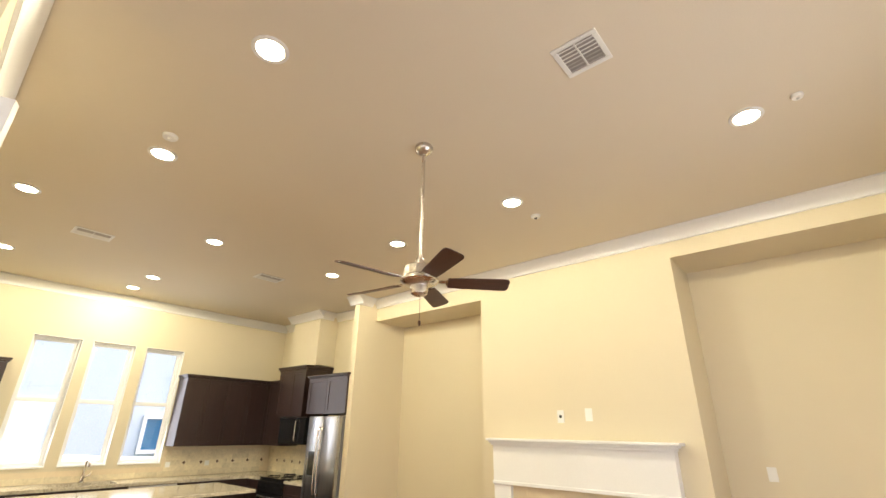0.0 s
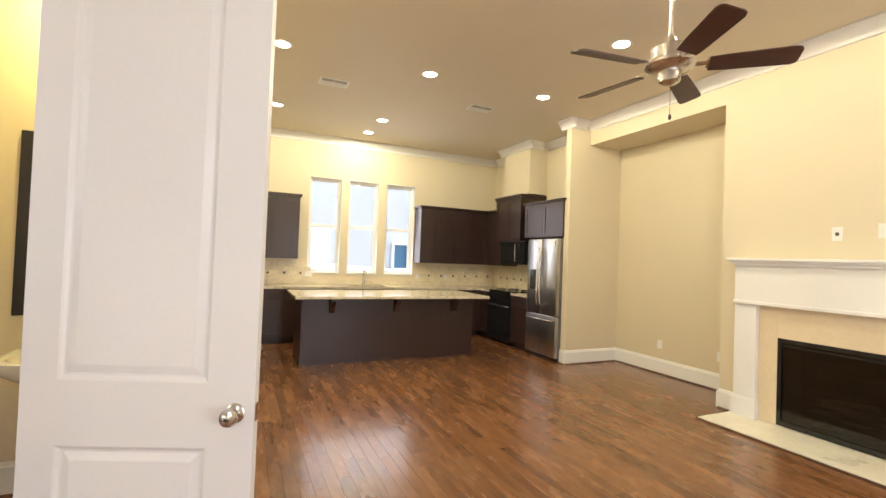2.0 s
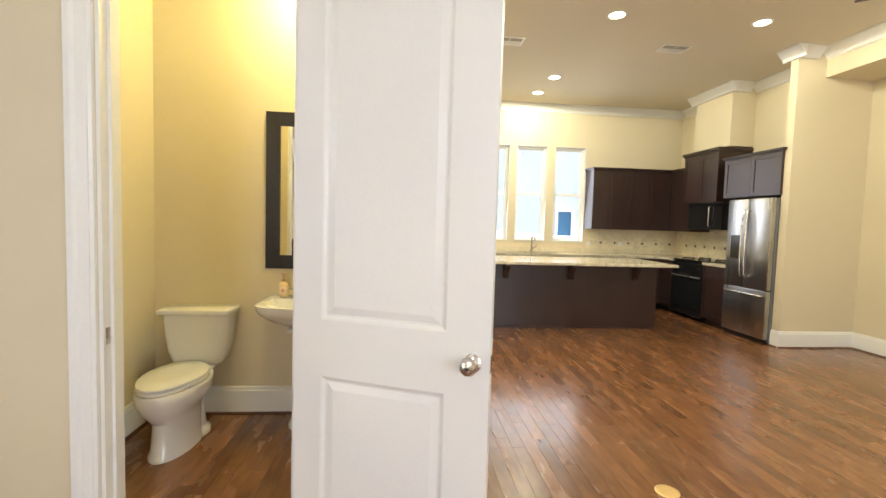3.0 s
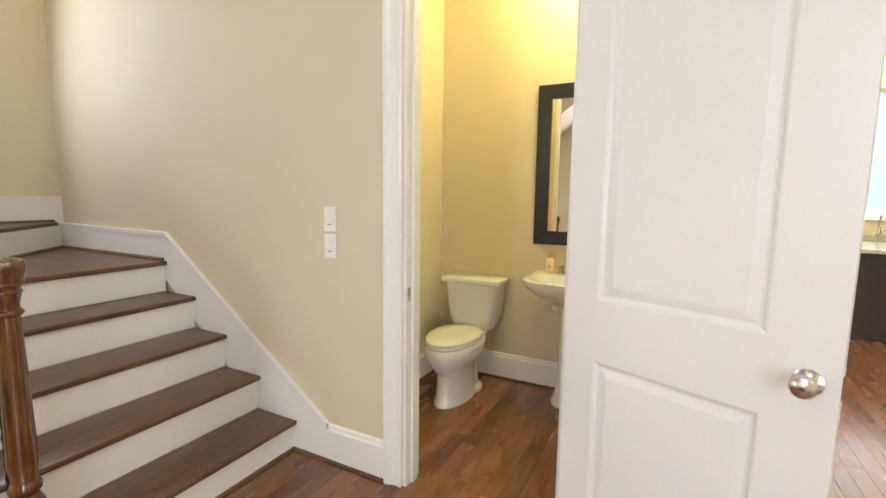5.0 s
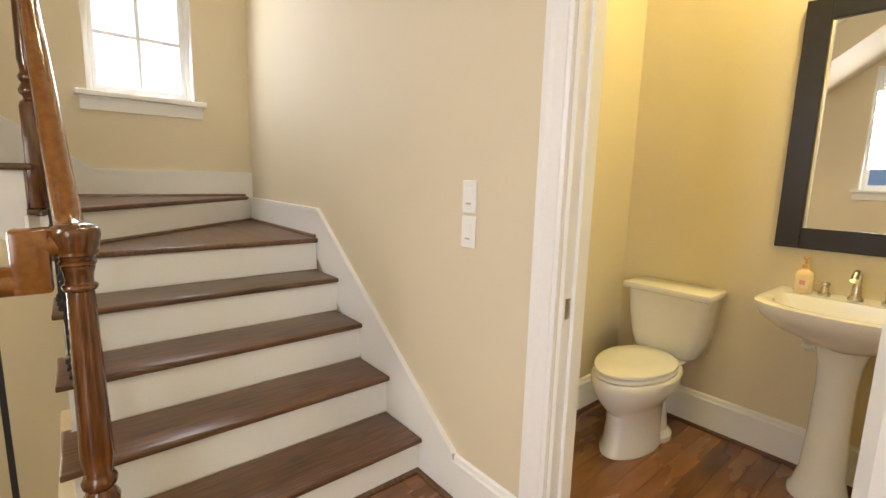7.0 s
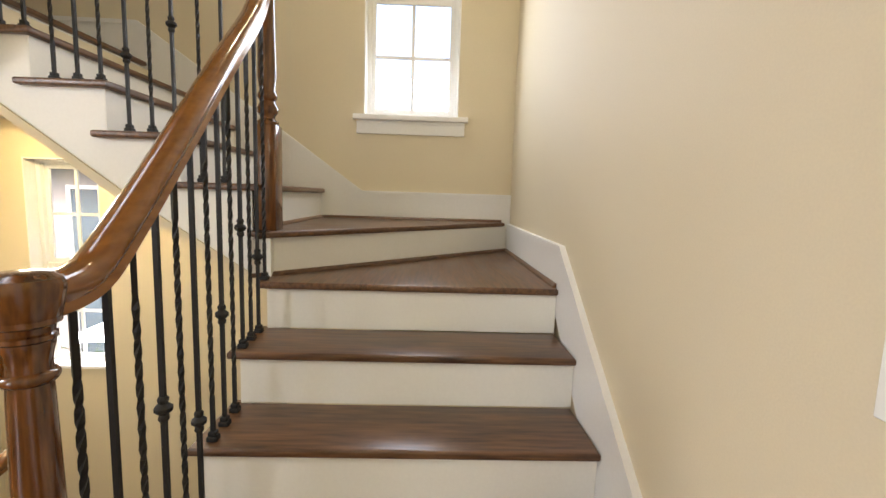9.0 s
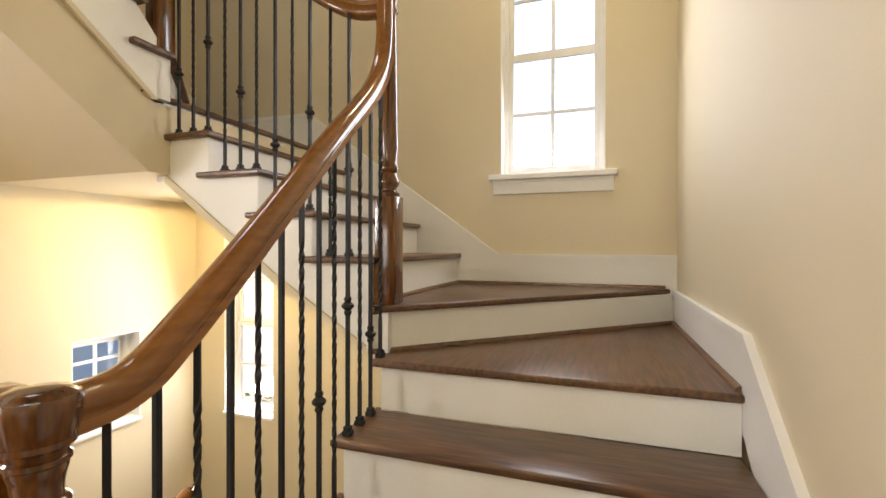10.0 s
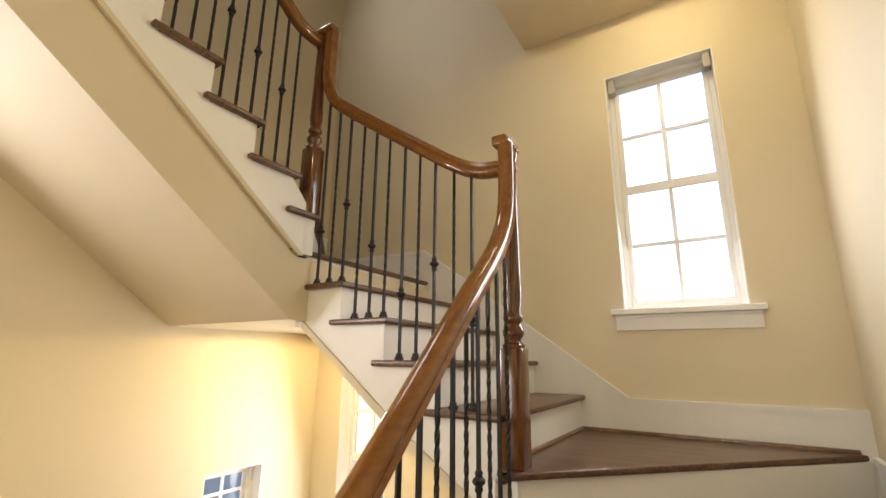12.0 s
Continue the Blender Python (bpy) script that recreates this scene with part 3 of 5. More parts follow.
p = [(END1 + 0.02, TZ(5) - T), (END1 + 0.02, TZ(6) - T)] + stepped(NOSE2, 7, -1) + [(-2.44, TZ(11) - T), (-2.44, 1.67), (-2.40, 1.67), (-1.716, 1.18), (END1 + 0.02, 0.86), (END1 + 0.02, 0.40)]
part("stringer", prism(bmesh.new(), p, "x", END2 - 0.033, END2 - 0.073), CREAM, stairs, "", False, True)
UNDER = lambda x: 1.70 + (x + 1.70) * 0.745
MOULD = lambda x: UNDER(x) + 0.345
p = [(-1.80, TZ(12) - T)] + stepped(NOSE3, 13, 1)[1:] + [(NOSE3[8] + 0.03, MOULD(NOSE3[8])), (-1.70, MOULD(-1.70)), (-1.80, MOULD(-1.70))]
part("stringer", prism(bmesh.new(), p, "y", END3 - 0.033, END3 - 0.073), CREAM, stairs, "", False, True)
part("stringer_moulding", prism(bmesh.new(), [(-1.73, MOULD(-1.70) - 0.012), (-1.70, MOULD(-1.70) + 0.012), (NOSE3[8], MOULD(NOSE3[8]) + 0.012), (NOSE3[8], MOULD(NOSE3[8]) - 0.016), (-1.70, MOULD(-1.70) - 0.016)], "y", END3 - 0.022, END3 - 0.04), PAINT, stairs, "", False, True)
soffit = prism(bmesh.new(), [(WX, 1.70), (-1.70, 1.70), (0.56, UNDER(0.56)), (0.56, UNDER(0.56) + 0.34), (-1.72, MOULD(-1.70) - 0.02), (WX, MOULD(-1.70) - 0.02)], "y", SY, END3 - 0.045)
solid("wall_stair_soffit", soffit, PAINT, "plain painted sloping underside of the upper flight", "wall")
prof = [(SY + 0.5, 1.708), (END3 - 0.05, 1.708), (END3 - 0.044, 1.695), (-1.716, 1.205), (END1 + 0.02, 0.87), (-0.02, 0.45), (-0.02, 0.50), (END1 + 0.02, 0.92), (-1.716, 1.255), (P2[1], 1.75), (SY + 0.5, 1.75)]
solid("wall_stair_soffit_lower", prism(bmesh.new(), prof, "x", WX + 0.001, END2 - 0.075), PAINT, "plain painted underside of the middle flight", "wall")
part("stringer_moulding", prism(bmesh.new(), [(P2[1] - 0.03, 1.662), (P2[1] - 0.03, 1.70), (-1.716, 1.225), (END1 + 0.02, 0.90), (END1 + 0.02, 0.865), (-1.716, 1.18)], "x", END2 - 0.072, END2 - 0.02), PAINT, stairs, "", False, True)


def skirt(axis, plane, face, pts, name="baseboard"):
    """Skirt board along a stair wall: (s, top) points, with a small cap moulding along the top."""
    bm = bmesh.new()
    bottom = [(s, z - (0.30 if axis == "y" else 0.46) if z > 0.5 else z - 0.6) for s, z in reversed(pts)]
    if pts[0][1] < 0.3:
        bottom.insert(len(bottom) - 1, (-0.74, 0.0))
    bottom = [(s, max(z, 0.0)) if i >= len(bottom) - 2 else (s, z) for i, (s, z) in enumerate(bottom)]
    prism(bm, [(s, z - 0.005) for s, z in pts] + bottom, "y" if axis == "y" else "x", plane, plane + face * 0.018)
    for (s0, z0), (s1, z1) in zip(pts, pts[1:]):
        if abs(s1 - s0) < 1e-6:
            prism(bm, [(s0 - 0.012, z0), (s0 + 0.012, z0), (s0 + 0.012, z1), (s0 - 0.012, z1)], "y" if axis == "y" else "x", plane, plane + face * 0.024)
        else:
            prism(bm, [(s0, z0 - 0.026), (s1, z1 - 0.026), (s1, z1), (s0, z0)], "y" if axis == "y" else "x", plane, plane + face * 0.024)
    solid(name, bm, WHITE, "white painted skirt board rising along the stair wall", "baseboard")


skirt("y", 0, -1, [(-0.442, 0.205), (-1.708, 1.109), (WX + 0.02, 1.118)])
skirt("x", WX, 1, [(-0.001, 1.312), (-1.0, 1.312), (-2.29, 2.24), (-2.42, 2.33), (SY + 0.02, 2.34)])
skirt("y", SY, 1, [(WX + 0.02, 2.56), (-1.72, 2.58), (0.56, 4.32)])


# dark quarter-round where the winder treads meet the skirts and risers
def bead(a, b, z, inward):
    p, q = Vector((a[0], a[1], z)), Vector((b[0], b[1], z))
    prof = [(0.0, 0.0), (0.017, 0.0), (0.015, 0.008), (0.008, 0.015), (0.0, 0.017)]
    d, bm = Vector((inward[0], inward[1], 0)).normalized(), bmesh.new()
    ends = [[bm.verts.new(e + d * u + Vector((0, 0, v))) for u, v in prof] for e in (p, q)]
    bm.faces.new(ends[0])
    bm.faces.new(ends[1][::-1])
    for i in range(5):
        j = (i + 1) % 5
        bm.faces.new((ends[0][i], ends[0][j], ends[1][j], ends[1][i]))
    part("quarter_round", bm, TREADY, stairs, "", False, True)


bead((-0.442, -SK), (NOSE1[0] - 0.027, -SK), 0.001, (0, -1))
bead((NOSE1[0] - 0.026, -SK), (NOSE1[0] - 0.026, END1 + 0.04), 0.001, (1, 0))
bead((P1[0], P1[1]), (WX + SK + 0.01, -SK - 0.01), TZ(5), (-vx, -vy))
bead((NOSE1[4] - 0.03, -SK), (WX + SK + 0.02, -SK), TZ(5), (0, -1))
bead((WX + SK, -0.06), (WX + SK, NOSE2[0] - 0.03), TZ(6), (1, 0))
bead((WX + SK, NOSE2[0] - 0.026), (END2 - 0.12, NOSE2[0] - 0.026), TZ(6), (0, 1))


# ---- railing ----
railing = thing("stair_railing", (-0.605, -1.118, 0), "varnished oak handrail with twisted black iron balusters", "railing")


def newel(x, y, z0, z1, label=""):
    h = z1 - z0
    s = 0.044
    bm = box(bmesh.new(), x - s, x + s, y - s, y + s, z0, z0 + h * 0.34, bevel=0.005)
    zb = z0 + h * 0.34
    q = h * 0.66
    lathe(bm, [(0.043, zb), (0.045, zb + 0.012), (0.03, zb + 0.025), (0.03, zb + 0.035), (0.041, zb + 0.05), (0.043, zb + 0.065), (0.033, zb + 0.085), (0.030, zb + 0.095), (0.038, zb + 0.105), (0.040, zb + 0.118), (0.034, zb + 0.13), (0.030, zb + 0.14), (0.037, zb + 0.19), (0.035, zb + 0.27), (0.029, zb + q * 0.84), (0.028, zb + q - 0.098), (0.033, zb + q - 0.096), (0.0365, zb + q - 0.090), (0.0365, zb + q - 0.085), (0.033, zb + q - 0.080), (0.029, zb + q - 0.078), (0.0285, zb + q - 0.066), (0.031, zb + q - 0.050), (0.034, zb + q - 0.040), (0.034, zb + q - 0.034), (0.0375, zb + q - 0.031), (0.0375, zb + q - 0.024), (0.034, zb + q - 0.021), (0.036, zb + q - 0.012), (0.043, zb + q - 0.008), (0.043, zb + q)], 24, (x, y, 0))
    return part("newel_post", bm, NEWEL, railing, "", True, True)


RP = [(-0.028, -0.030), (-0.022, -0.034), (0.022, -0.034), (0.028, -0.030), (0.024, -0.014), (0.030, -0.004), (0.032, 0.010), (0.027, 0.024), (0.014, 0.033), (0.0, 0.035), (-0.014, 0.033), (-0.027, 0.024), (-0.032, 0.010), (-0.030, -0.004), (-0.024, -0.014)]
X2, Y3 = -1.845, -2.375
N1, N2, N3 = (-0.60, -1.122), (-1.86, -1.22), (-1.775, -2.375)


def rail(points, side):
    bm = sweep(bmesh.new(), smooth_path(points, 8), RP, side)
    return part("handrail", bm, RAIL, railing, "", True, True)


def rail_y(x):
    return N1[1] + (x - N1[0]) * (N2[1] + 0.018 - N1[1]) / (-1.79 - N1[0])


F1 = [(-0.60, 1.125), (-0.685, 1.126), (-0.75, 1.146), (-0.83, 1.205), (-0.95, 1.304), (-1.1, 1.434), (-1.4, 1.697), (-1.55, 1.822), (-1.66, 1.923), (-1.74, 2.025), (-1.78, 2.13), (-1.79, 2.25), (-1.79, 2.40)]
rail([(x, rail_y(x), z) for x, z in F1], (0.035, 1, 0))
F2 = [(-1.24, 2.325), (-1.36, 2.335), (-1.48, 2.39), (-1.65, 2.505), (-1.95, 2.715), (-2.15, 2.86), (-2.235, 2.935), (-2.285, 3.03), (-2.305, 3.14), (-2.307, 3.42)]
rail([(N2[0] + (y + 1.25) * (N3[0] - N2[0]) / -1.12, y, z) for y, z in F2], (1, 0.08, 0))
F3 = [(-1.74, 3.355), (-1.62, 3.365), (-1.50, 3.43), (-1.3, 3.58), (-0.9, 3.885), (-0.3, 4.34), (0.3, 4.80)]
rail([(x, Y3, z) for x, z in F3], (0, 1, 0))
newel(N1[0], N1[1], 0.0, 1.10)
newel(N2[0], N2[1], TZ(6), 2.40)
newel(N3[0], N3[1], TZ(12), 3.42)
part("newel_cap", lathe(bmesh.new(), [(0.030, 1.132), (0.040, 1.134), (0.043, 1.142), (0.047, 1.160), (0.050, 1.178), (0.0505, 1.190), (0.047, 1.198), (0.040, 1.201), (0.036, 1.205), (0.02, 1.208), (0.001, 1.209)], 28, (*N1, -0.04)), NEWEL, railing, "", True, True)
for (x, y), z, turn in ((N2, 2.40, 0), (N3, 3.42, 1)):
    if turn:
        part("newel_cap", boxes((x - 0.034, x + 0.034, y - 0.034, y + 0.10, z - 0.01, z + 0.035), bevel=0.01), RAIL, railing, "", True, True)
    else:
        part("newel_cap", boxes((x - 0.034, x + 0.107, y - 0.034, y + 0.034, z - 0.01, z + 0.035), bevel=0.01), RAIL, railing, "", True, True)
# level guard rail that leaves the first newel towards the far wall
rail([(N1[0], -1.11, 1.125), (N1[0], -1.15, 1.125), (N1[0], -1.19, 1.125)], (1, 0, 0))
part("handrail", boxes((N1[0] - 0.031, N1[0] + 0.031, -1.24, -1.17, 1.008, 1.158), bevel=0.008), RAIL, railing, "", True, True)
rail([(N1[0], -1.21, 1.04), (N1[0], -1.8, 1.04), (N1[0], -2.36, 1.04)], (1, 0, 0))


def at_rail(table, s):
    for (s0, z0), (s1, z1) in zip(table, table[1:]):
        if min(s0, s1) <= s <= max(s0, s1) and s0 != s1:
            return z0 + (z1 - z0) * (s - s0) / (s1 - s0)
    return table[-1][1]


def baluster(x, y, z0, z1, kind, knot):
    """A square iron bar with a shoe: kind 0 twisted all along, 1 plain with a collar at the height 'knot'."""
    s = 0.0056
    bm = bmesh.new()
    steps = 44 if kind == 0 else 1
    rings = []
    h = z1 - z0
    for k in range(steps + 1):
        f = k / steps
        tw = 0.0 if kind else max(0.0, min(1.0, (f - 0.14) / 0.72)) * math.pi * 2 * (h * 4.2)
        c, sn = math.cos(tw + math.pi / 4), math.sin(tw + math.pi / 4)
        rr = s * 1.4142
        rings.append([bm.verts.new((x + rr * (c if q == 0 else -sn if q == 1 else -c if q == 2 else sn), y + rr * (sn if q == 0 else c if q == 1 else -sn if q == 2 else -c), z0 + h * f)) for q in range(4)])
    for ra, rb in zip(rings, rings[1:]):
        for q in range(4):
            bm.faces.new((ra[q], ra[(q + 1) % 4], rb[(q + 1) % 4], rb[q]))
    bm.faces.new(rings[0][::-1])
    bm.faces.new(rings[-1])
    ob = part("baluster", bm, IRON, railing, "", False, True)
    part("baluster_shoe", boxes((x - 0.015, x + 0.015, y - 0.015, y + 0.015, z0, z0 + 0.016), (x - 0.0115, x + 0.0115, y - 0.0115, y + 0.0115, z0 + 0.016, z0 + 0.03), bevel=0.003), IRON, ob, "", False, True)
    if kind:
        k = knot
        part("collar", lathe(bmesh.new(), [(0.0095, k - 0.030), (0.013, k - 0.024), (0.012, k - 0.018), (0.010, k - 0.014), (0.0205, k - 0.004), (0.0205, k + 0.004), (0.010, k + 0.014), (0.012, k + 0.018), (0.013, k + 0.024), (0.0095, k + 0.030)], 8, (x, y, 0)), IRON, ob, "", True, True)


count = 0
for i in range(5):
    for k in range(3):
        x = NOSE1[i] - 0.045 - 0.0873 * k
        if x < -1.79:
            continue
        z = TZ(i + 1)
        baluster(x, rail_y(x), z, at_rail(F1, x) - 0.03, count % 2, z + 0.42 - 0.062 * k)
        count += 1
for i in range(4):
    for k in range(3):
        y = NOSE2[i] - 0.05 - 0.09 * k
        if y > -1.30:
            continue
        z = TZ(7 + i)
        baluster(X2 + 0.02, y, z, at_rail(F2, y) - 0.03, count % 2, z + 0.42 - 0.062 * k)
        count += 1
baluster(X2 + 0.03, NOSE2[4] - 0.02, TZ(11), at_rail(F2, -2.2) - 0.02, 0, 0)
for i in range(7):
    for k in range(3):
        x = NOSE3[i] + 0.05 + 0.0817 * k
        z = TZ(13 + i)
        baluster(x, Y3, z, at_rail(F3, x) - 0.03, count % 2, z + 0.42 - 0.062 * (2 - k) + 0.09)
        count += 1
for k in range(9):
    y = -1.28 - 0.125 * k
    baluster(N1[0], y, -0.02, 1.01, count % 2, 0.36)
    count += 1

# descending flight below, with its own short rail
down = thing("descending_stairs", (-0.5, -2.9, 0), "dark stained stairs going down with cream risers", "staircase")
for i in range(6):
    x = -0.50 - 0.26 * i
    z = -R * (i + 1)
    part("tread", boxes((x - 0.29, x, SY, -2.40, z - T, z), bevel=0.006), TREADX, down, "", True, True)
    part("riser", boxes((x - 0.006, x + 0.006, SY, -2.40, z, z + R - T)), CREAM, down, "", False, True)
part("landing", boxes((WX, -2.06, SY, -2.40, -R * 7 - 0.2, -R * 7)), TREADX, down, "", False, True)
lower_rail = thing("lower_railing", (-1.985, -2.42, -1.33), "varnished oak handrail going down the stairwell", "railing")
lr = [(-0.535, 1.0), (-0.66, 0.93), (-0.95, 0.69), (-1.45, 0.25), (-1.66, 0.09), (-1.80, 0.045), (-1.90, 0.055), (-1.96, 0.075)]
part("handrail", sweep(bmesh.new(), smooth_path([(x, -2.42, z) for x, z in lr], 6), RP, (0, 1, 0)), RAIL, lower_rail, "", True, True)
for x, z0, z1 in ((-0.535, -0.30, 1.02), (-1.985, -1.33, 0.06)):
    part("newel_post", lathe(bmesh.new(), [(0.044, z0), (0.044, z1 - 0.62), (0.03, z1 - 0.6), (0.042, z1 - 0.57), (0.03, z1 - 0.52), (0.036, z1 - 0.42), (0.028, z1 - 0.08), (0.044, z1 - 0.05), (0.047, z1), (0.04, z1 + 0.035), (0.02, z1 + 0.045)], 18, (x, -2.42, 0)), NEWEL, lower_rail, "", True, True)
for k in range(11):
    x = -0.66 - 0.115 * k
    z1 = at_rail(lr, x) - 0.03
    part("baluster", boxes((x - 0.0056, x + 0.0056, -2.4256, -2.4144, z1 - 1.0, z1)), IRON, lower_rail, "", False, True)


# ---- recessed lamps ----
def recessed(x, y, z, watts=LAMP, group="recessed ceiling lamps", tone=WARM):
    ob = thing("recessed_light", (x, y, z), "round white recessed ceiling light, switched on", "ceiling light", group)
    part("trim_ring", lathe(bmesh.new(), [(0.072, -0.001), (0.098, -0.001), (0.098, -0.006), (0.088, -0.011), (0.074, -0.009), (0.072, -0.004)], 28), PLASTIC, ob, "white trim ring", True)
    part("lens", lathe(bmesh.new(), [(0.001, -0.002), (0.0725, -0.002), (0.0725, -0.0045), (0.04, -0.007), (0.001, -0.008)], 28), LENS, ob, "glowing frosted lens", True)
    lamp = new("recessed_lamp", bpy.data.lights.new("recessed_lamp", "SPOT"))
    lamp.data.energy, lamp.data.color, lamp.data.spot_size, lamp.data.spot_blend, lamp.data.shadow_soft_size = watts, tone, radians(180), 0.06, 0.05
    lamp.matrix_world = pose(x, y, z - 0.03)


for x, y in ((2.21, -0.25), (2.21, 1.285), (4.505, -0.31), (4.53, 1.175), (4.46, -2.095), (1.65, 2.77), (3.223, 2.71), (4.743, 2.643), (1.74, 4.745), (3.253, 4.66), (3.245, 5.43)):
    recessed(x, y, CEIL)
# unseen stand-in for the bathroom's yellow light, whose glow shows above the mirror
recessed(0.5, 1.05, 3.0, 8.6, tone=(1.0, 0.84, 0.33))
recessed(-2.40, -0.62, HALLC, 1.8, tone=(1.0, 0.85, 0.52))
recessed(-2.45, -2.75, 1.695, 4.8, tone=(1.0, 0.75, 0.36))
# no lamp known here: unseen fill added to brighten the hall and lower treads
recessed(0.6, -0.75, HALLC, 1.0, tone=(1.0, 0.85, 0.55))


# ---- bathroom door ----
door = thing("door_1", (0.722, -0.044, 0.008), "white painted two-panel door standing wide open", "door", kind="structure", turn=-22.1)
DW, DH, DT = 0.752, 2.62, 0.035
PX0, PX1 = 0.115, 0.598
rows = [(0.24, 0.787), (1.0, 2.46)]
body = boxes((0, PX0, 0, DT, 0, DH), (PX1, DW, 0, DT, 0, DH), (PX0, PX1, 0, DT, 0, rows[0][0]), (PX0, PX1, 0, DT, rows[0][1], rows[1][0]), (PX0, PX1, 0, DT, rows[1][1], DH))
bmesh.ops.remove_doubles(body, verts=body.verts, dist=1e-5)
leaf = part("leaf", body, DOORW, door)


def inset(bm, x0, x1, z0, z1, y, sign):
    """Moulded door panel: a sunk border that rises to a flat field."""
    steps = [(0.0, 0.0), (0.006, 0.003), (0.014, 0.0105), (0.022, 0.0115), (0.045, 0.006), (0.05, 0.005)]
    loops = [[bm.verts.new(q) for q in ((x0 + o, y + sign * d, z0 + o), (x1 - o, y + sign * d, z0 + o), (x1 - o, y + sign * d, z1 - o), (x0 + o, y + sign * d, z1 - o))] for o, d in steps]
    for la, lb in zip(loops, loops[1:]):
        for i in range(4):
            bm.faces.new((la[i], la[(i + 1) % 4], lb[(i + 1) % 4], lb[i]))
    bm.faces.new(loops[-1])


for z0, z1 in rows:
    bm = bmesh.new()
    inset(bm, PX0, PX1, z0, z1, 0.0, 1)
    inset(bm, PX0, PX1, z0, z1, DT, -1)
    part("panel", bm, DOORW, door)
KX, KZ = 0.69, 0.905
for s in (-1, 1):
    y = 0.0 if s < 0 else DT
    bm = lathe(bmesh.new(), [(0.033, 0.0), (0.033, 0.004), (0.028, 0.008), (0.013, 0.012), (0.012, 0.026), (0.02, 0.034), (0.028, 0.044), (0.029, 0.054), (0.024, 0.064), (0.012, 0.069), (0.001, 0.07)], 24)
    bmesh.ops.rotate(bm, verts=bm.verts, cent=(0, 0, 0), matrix=Matrix.Rotation(radians(90 if s < 0 else -90), 3, "X"))
    bmesh.ops.translate(bm, verts=bm.verts, vec=(KX, y, KZ))
    knob = part("door_knob", bm, NICKEL, door, "satin nickel round door knob", True)
    if s < 0:
        part("keyway", boxes((KX - 0.006, KX + 0.006, -0.0725, -0.0695, KZ - 0.004, KZ + 0.004)), SLOT, knob)
part("latch_plate", boxes((DW, DW + 0.0015, 0.006, 0.03, KZ - 0.03, KZ + 0.03)), NICKEL, door, "satin nickel latch plate")
for z in (0.25, 1.2, 2.15):
    part("hinge", lathe(bmesh.new(), [(0.006, 0), (0.006, 0.09)], 10, (-0.007, DT + 0.006, z)), NICKEL, door, "satin nickel hinge")


# ---- wall plates ----
def plate(at, turn, w, h, label, kind="switch", name="switch_plate"):
    """A plate on a wall; local -y looks into the room."""
    ob = thing(name, at, label, "wall plate", turn=turn)
    part("cover", boxes((-w / 2, w / 2, -0.006, 0.0, -h / 2, h / 2), bevel=0.0025), PLASTIC, ob)
    if kind == "switch":
        part("rocker", boxes((-0.0165, 0.0165, -0.0085, -0.005, -0.033, 0.033), bevel=0.0012), PLASTIC, ob)
        part("slide", boxes((-0.012, 0.012, -0.0096, -0.008, -0.028, -0.021)), GREYV, ob)
    elif kind == "outlet":
        for z in (-0.02, 0.02):
            part("socket", boxes((-0.016, 0.016, -0.0075, -0.005, z - 0.014, z + 0.014), (-0.008, -0.005, -0.008, -0.007, z - 0.004, z + 0.006), (0.005, 0.008, -0.008, -0.007, z - 0.004, z + 0.006)), PLASTIC, ob)
    elif kind == "cable":
        part("opening", lathe(bmesh.new(), [(0.014, -0.004), (0.016, 0.0), (0.012, 0.003)], 14), SLOT, ob)
        ob.children[-1].matrix_basis = pose(0, -0.006, 0, 90, 0, 0)
    return ob


plate((-0.412, 0, 1.235), 0, 0.072, 0.118, "white rocker switch plate on the stair wall", "switch")
plate((-0.412, 0, 1.106), 0, 0.072, 0.118, "white dimmer switch plate under another", "switch")
plate((EAST, 0.128, 1.785), -90, 0.075, 0.12, "white cable plate with a black hole above the mantel", "cable", "cable_plate")
plate((EAST, -0.178, 1.80), -90, 0.075, 0.12, "white blank plate above the mantel", "outlet", "outlet_plate")
plate((ALC, 2.355, 0.395), -90, 0.072, 0.115, "white outlet low in the alcove", "outlet", "outlet_plate")
plate((ALC, 1.52, 0.40), -90, 0.072, 0.115, "white outlet low beside the chimney breast", "outlet", "outlet_plate")
plate((ALC, -1.52, 1.32), -90, 0.072, 0.115, "white outlet in the deep alcove", "outlet", "outlet_plate")
plate((ALC, -1.37, 0.46), -90, 0.072, 0.115, "white cable plate with a black hole low in the alcove", "cable", "cable_plate")


# ---- fireplace ----
fire = thing("fireplace", (EAST - 0.15, -0.012, 0), "white mantel fireplace with cream stone and a black firebox", "fireplace")
FY0, FY1 = -0.945, 0.915
part("mantel_shelf", boxes((5.80, EAST, FY0 - 0.07, FY1 + 0.045, 1.54, 1.565), (5.825, EAST, FY0 - 0.035, FY1 + 0.025, 1.52, 1.54), (5.845, EAST, FY0 - 0.012, FY1 + 0.01, 1.495, 1.52), bevel=0.004), WHITE, fire, "", False, True)
part("frieze", boxes((5.875, EAST, FY0, FY1, 1.135, 1.495), (5.862, EAST, FY0 - 0.006, FY1 + 0.006, 1.118, 1.15), bevel=0.004), WHITE, fire, "", False, True)
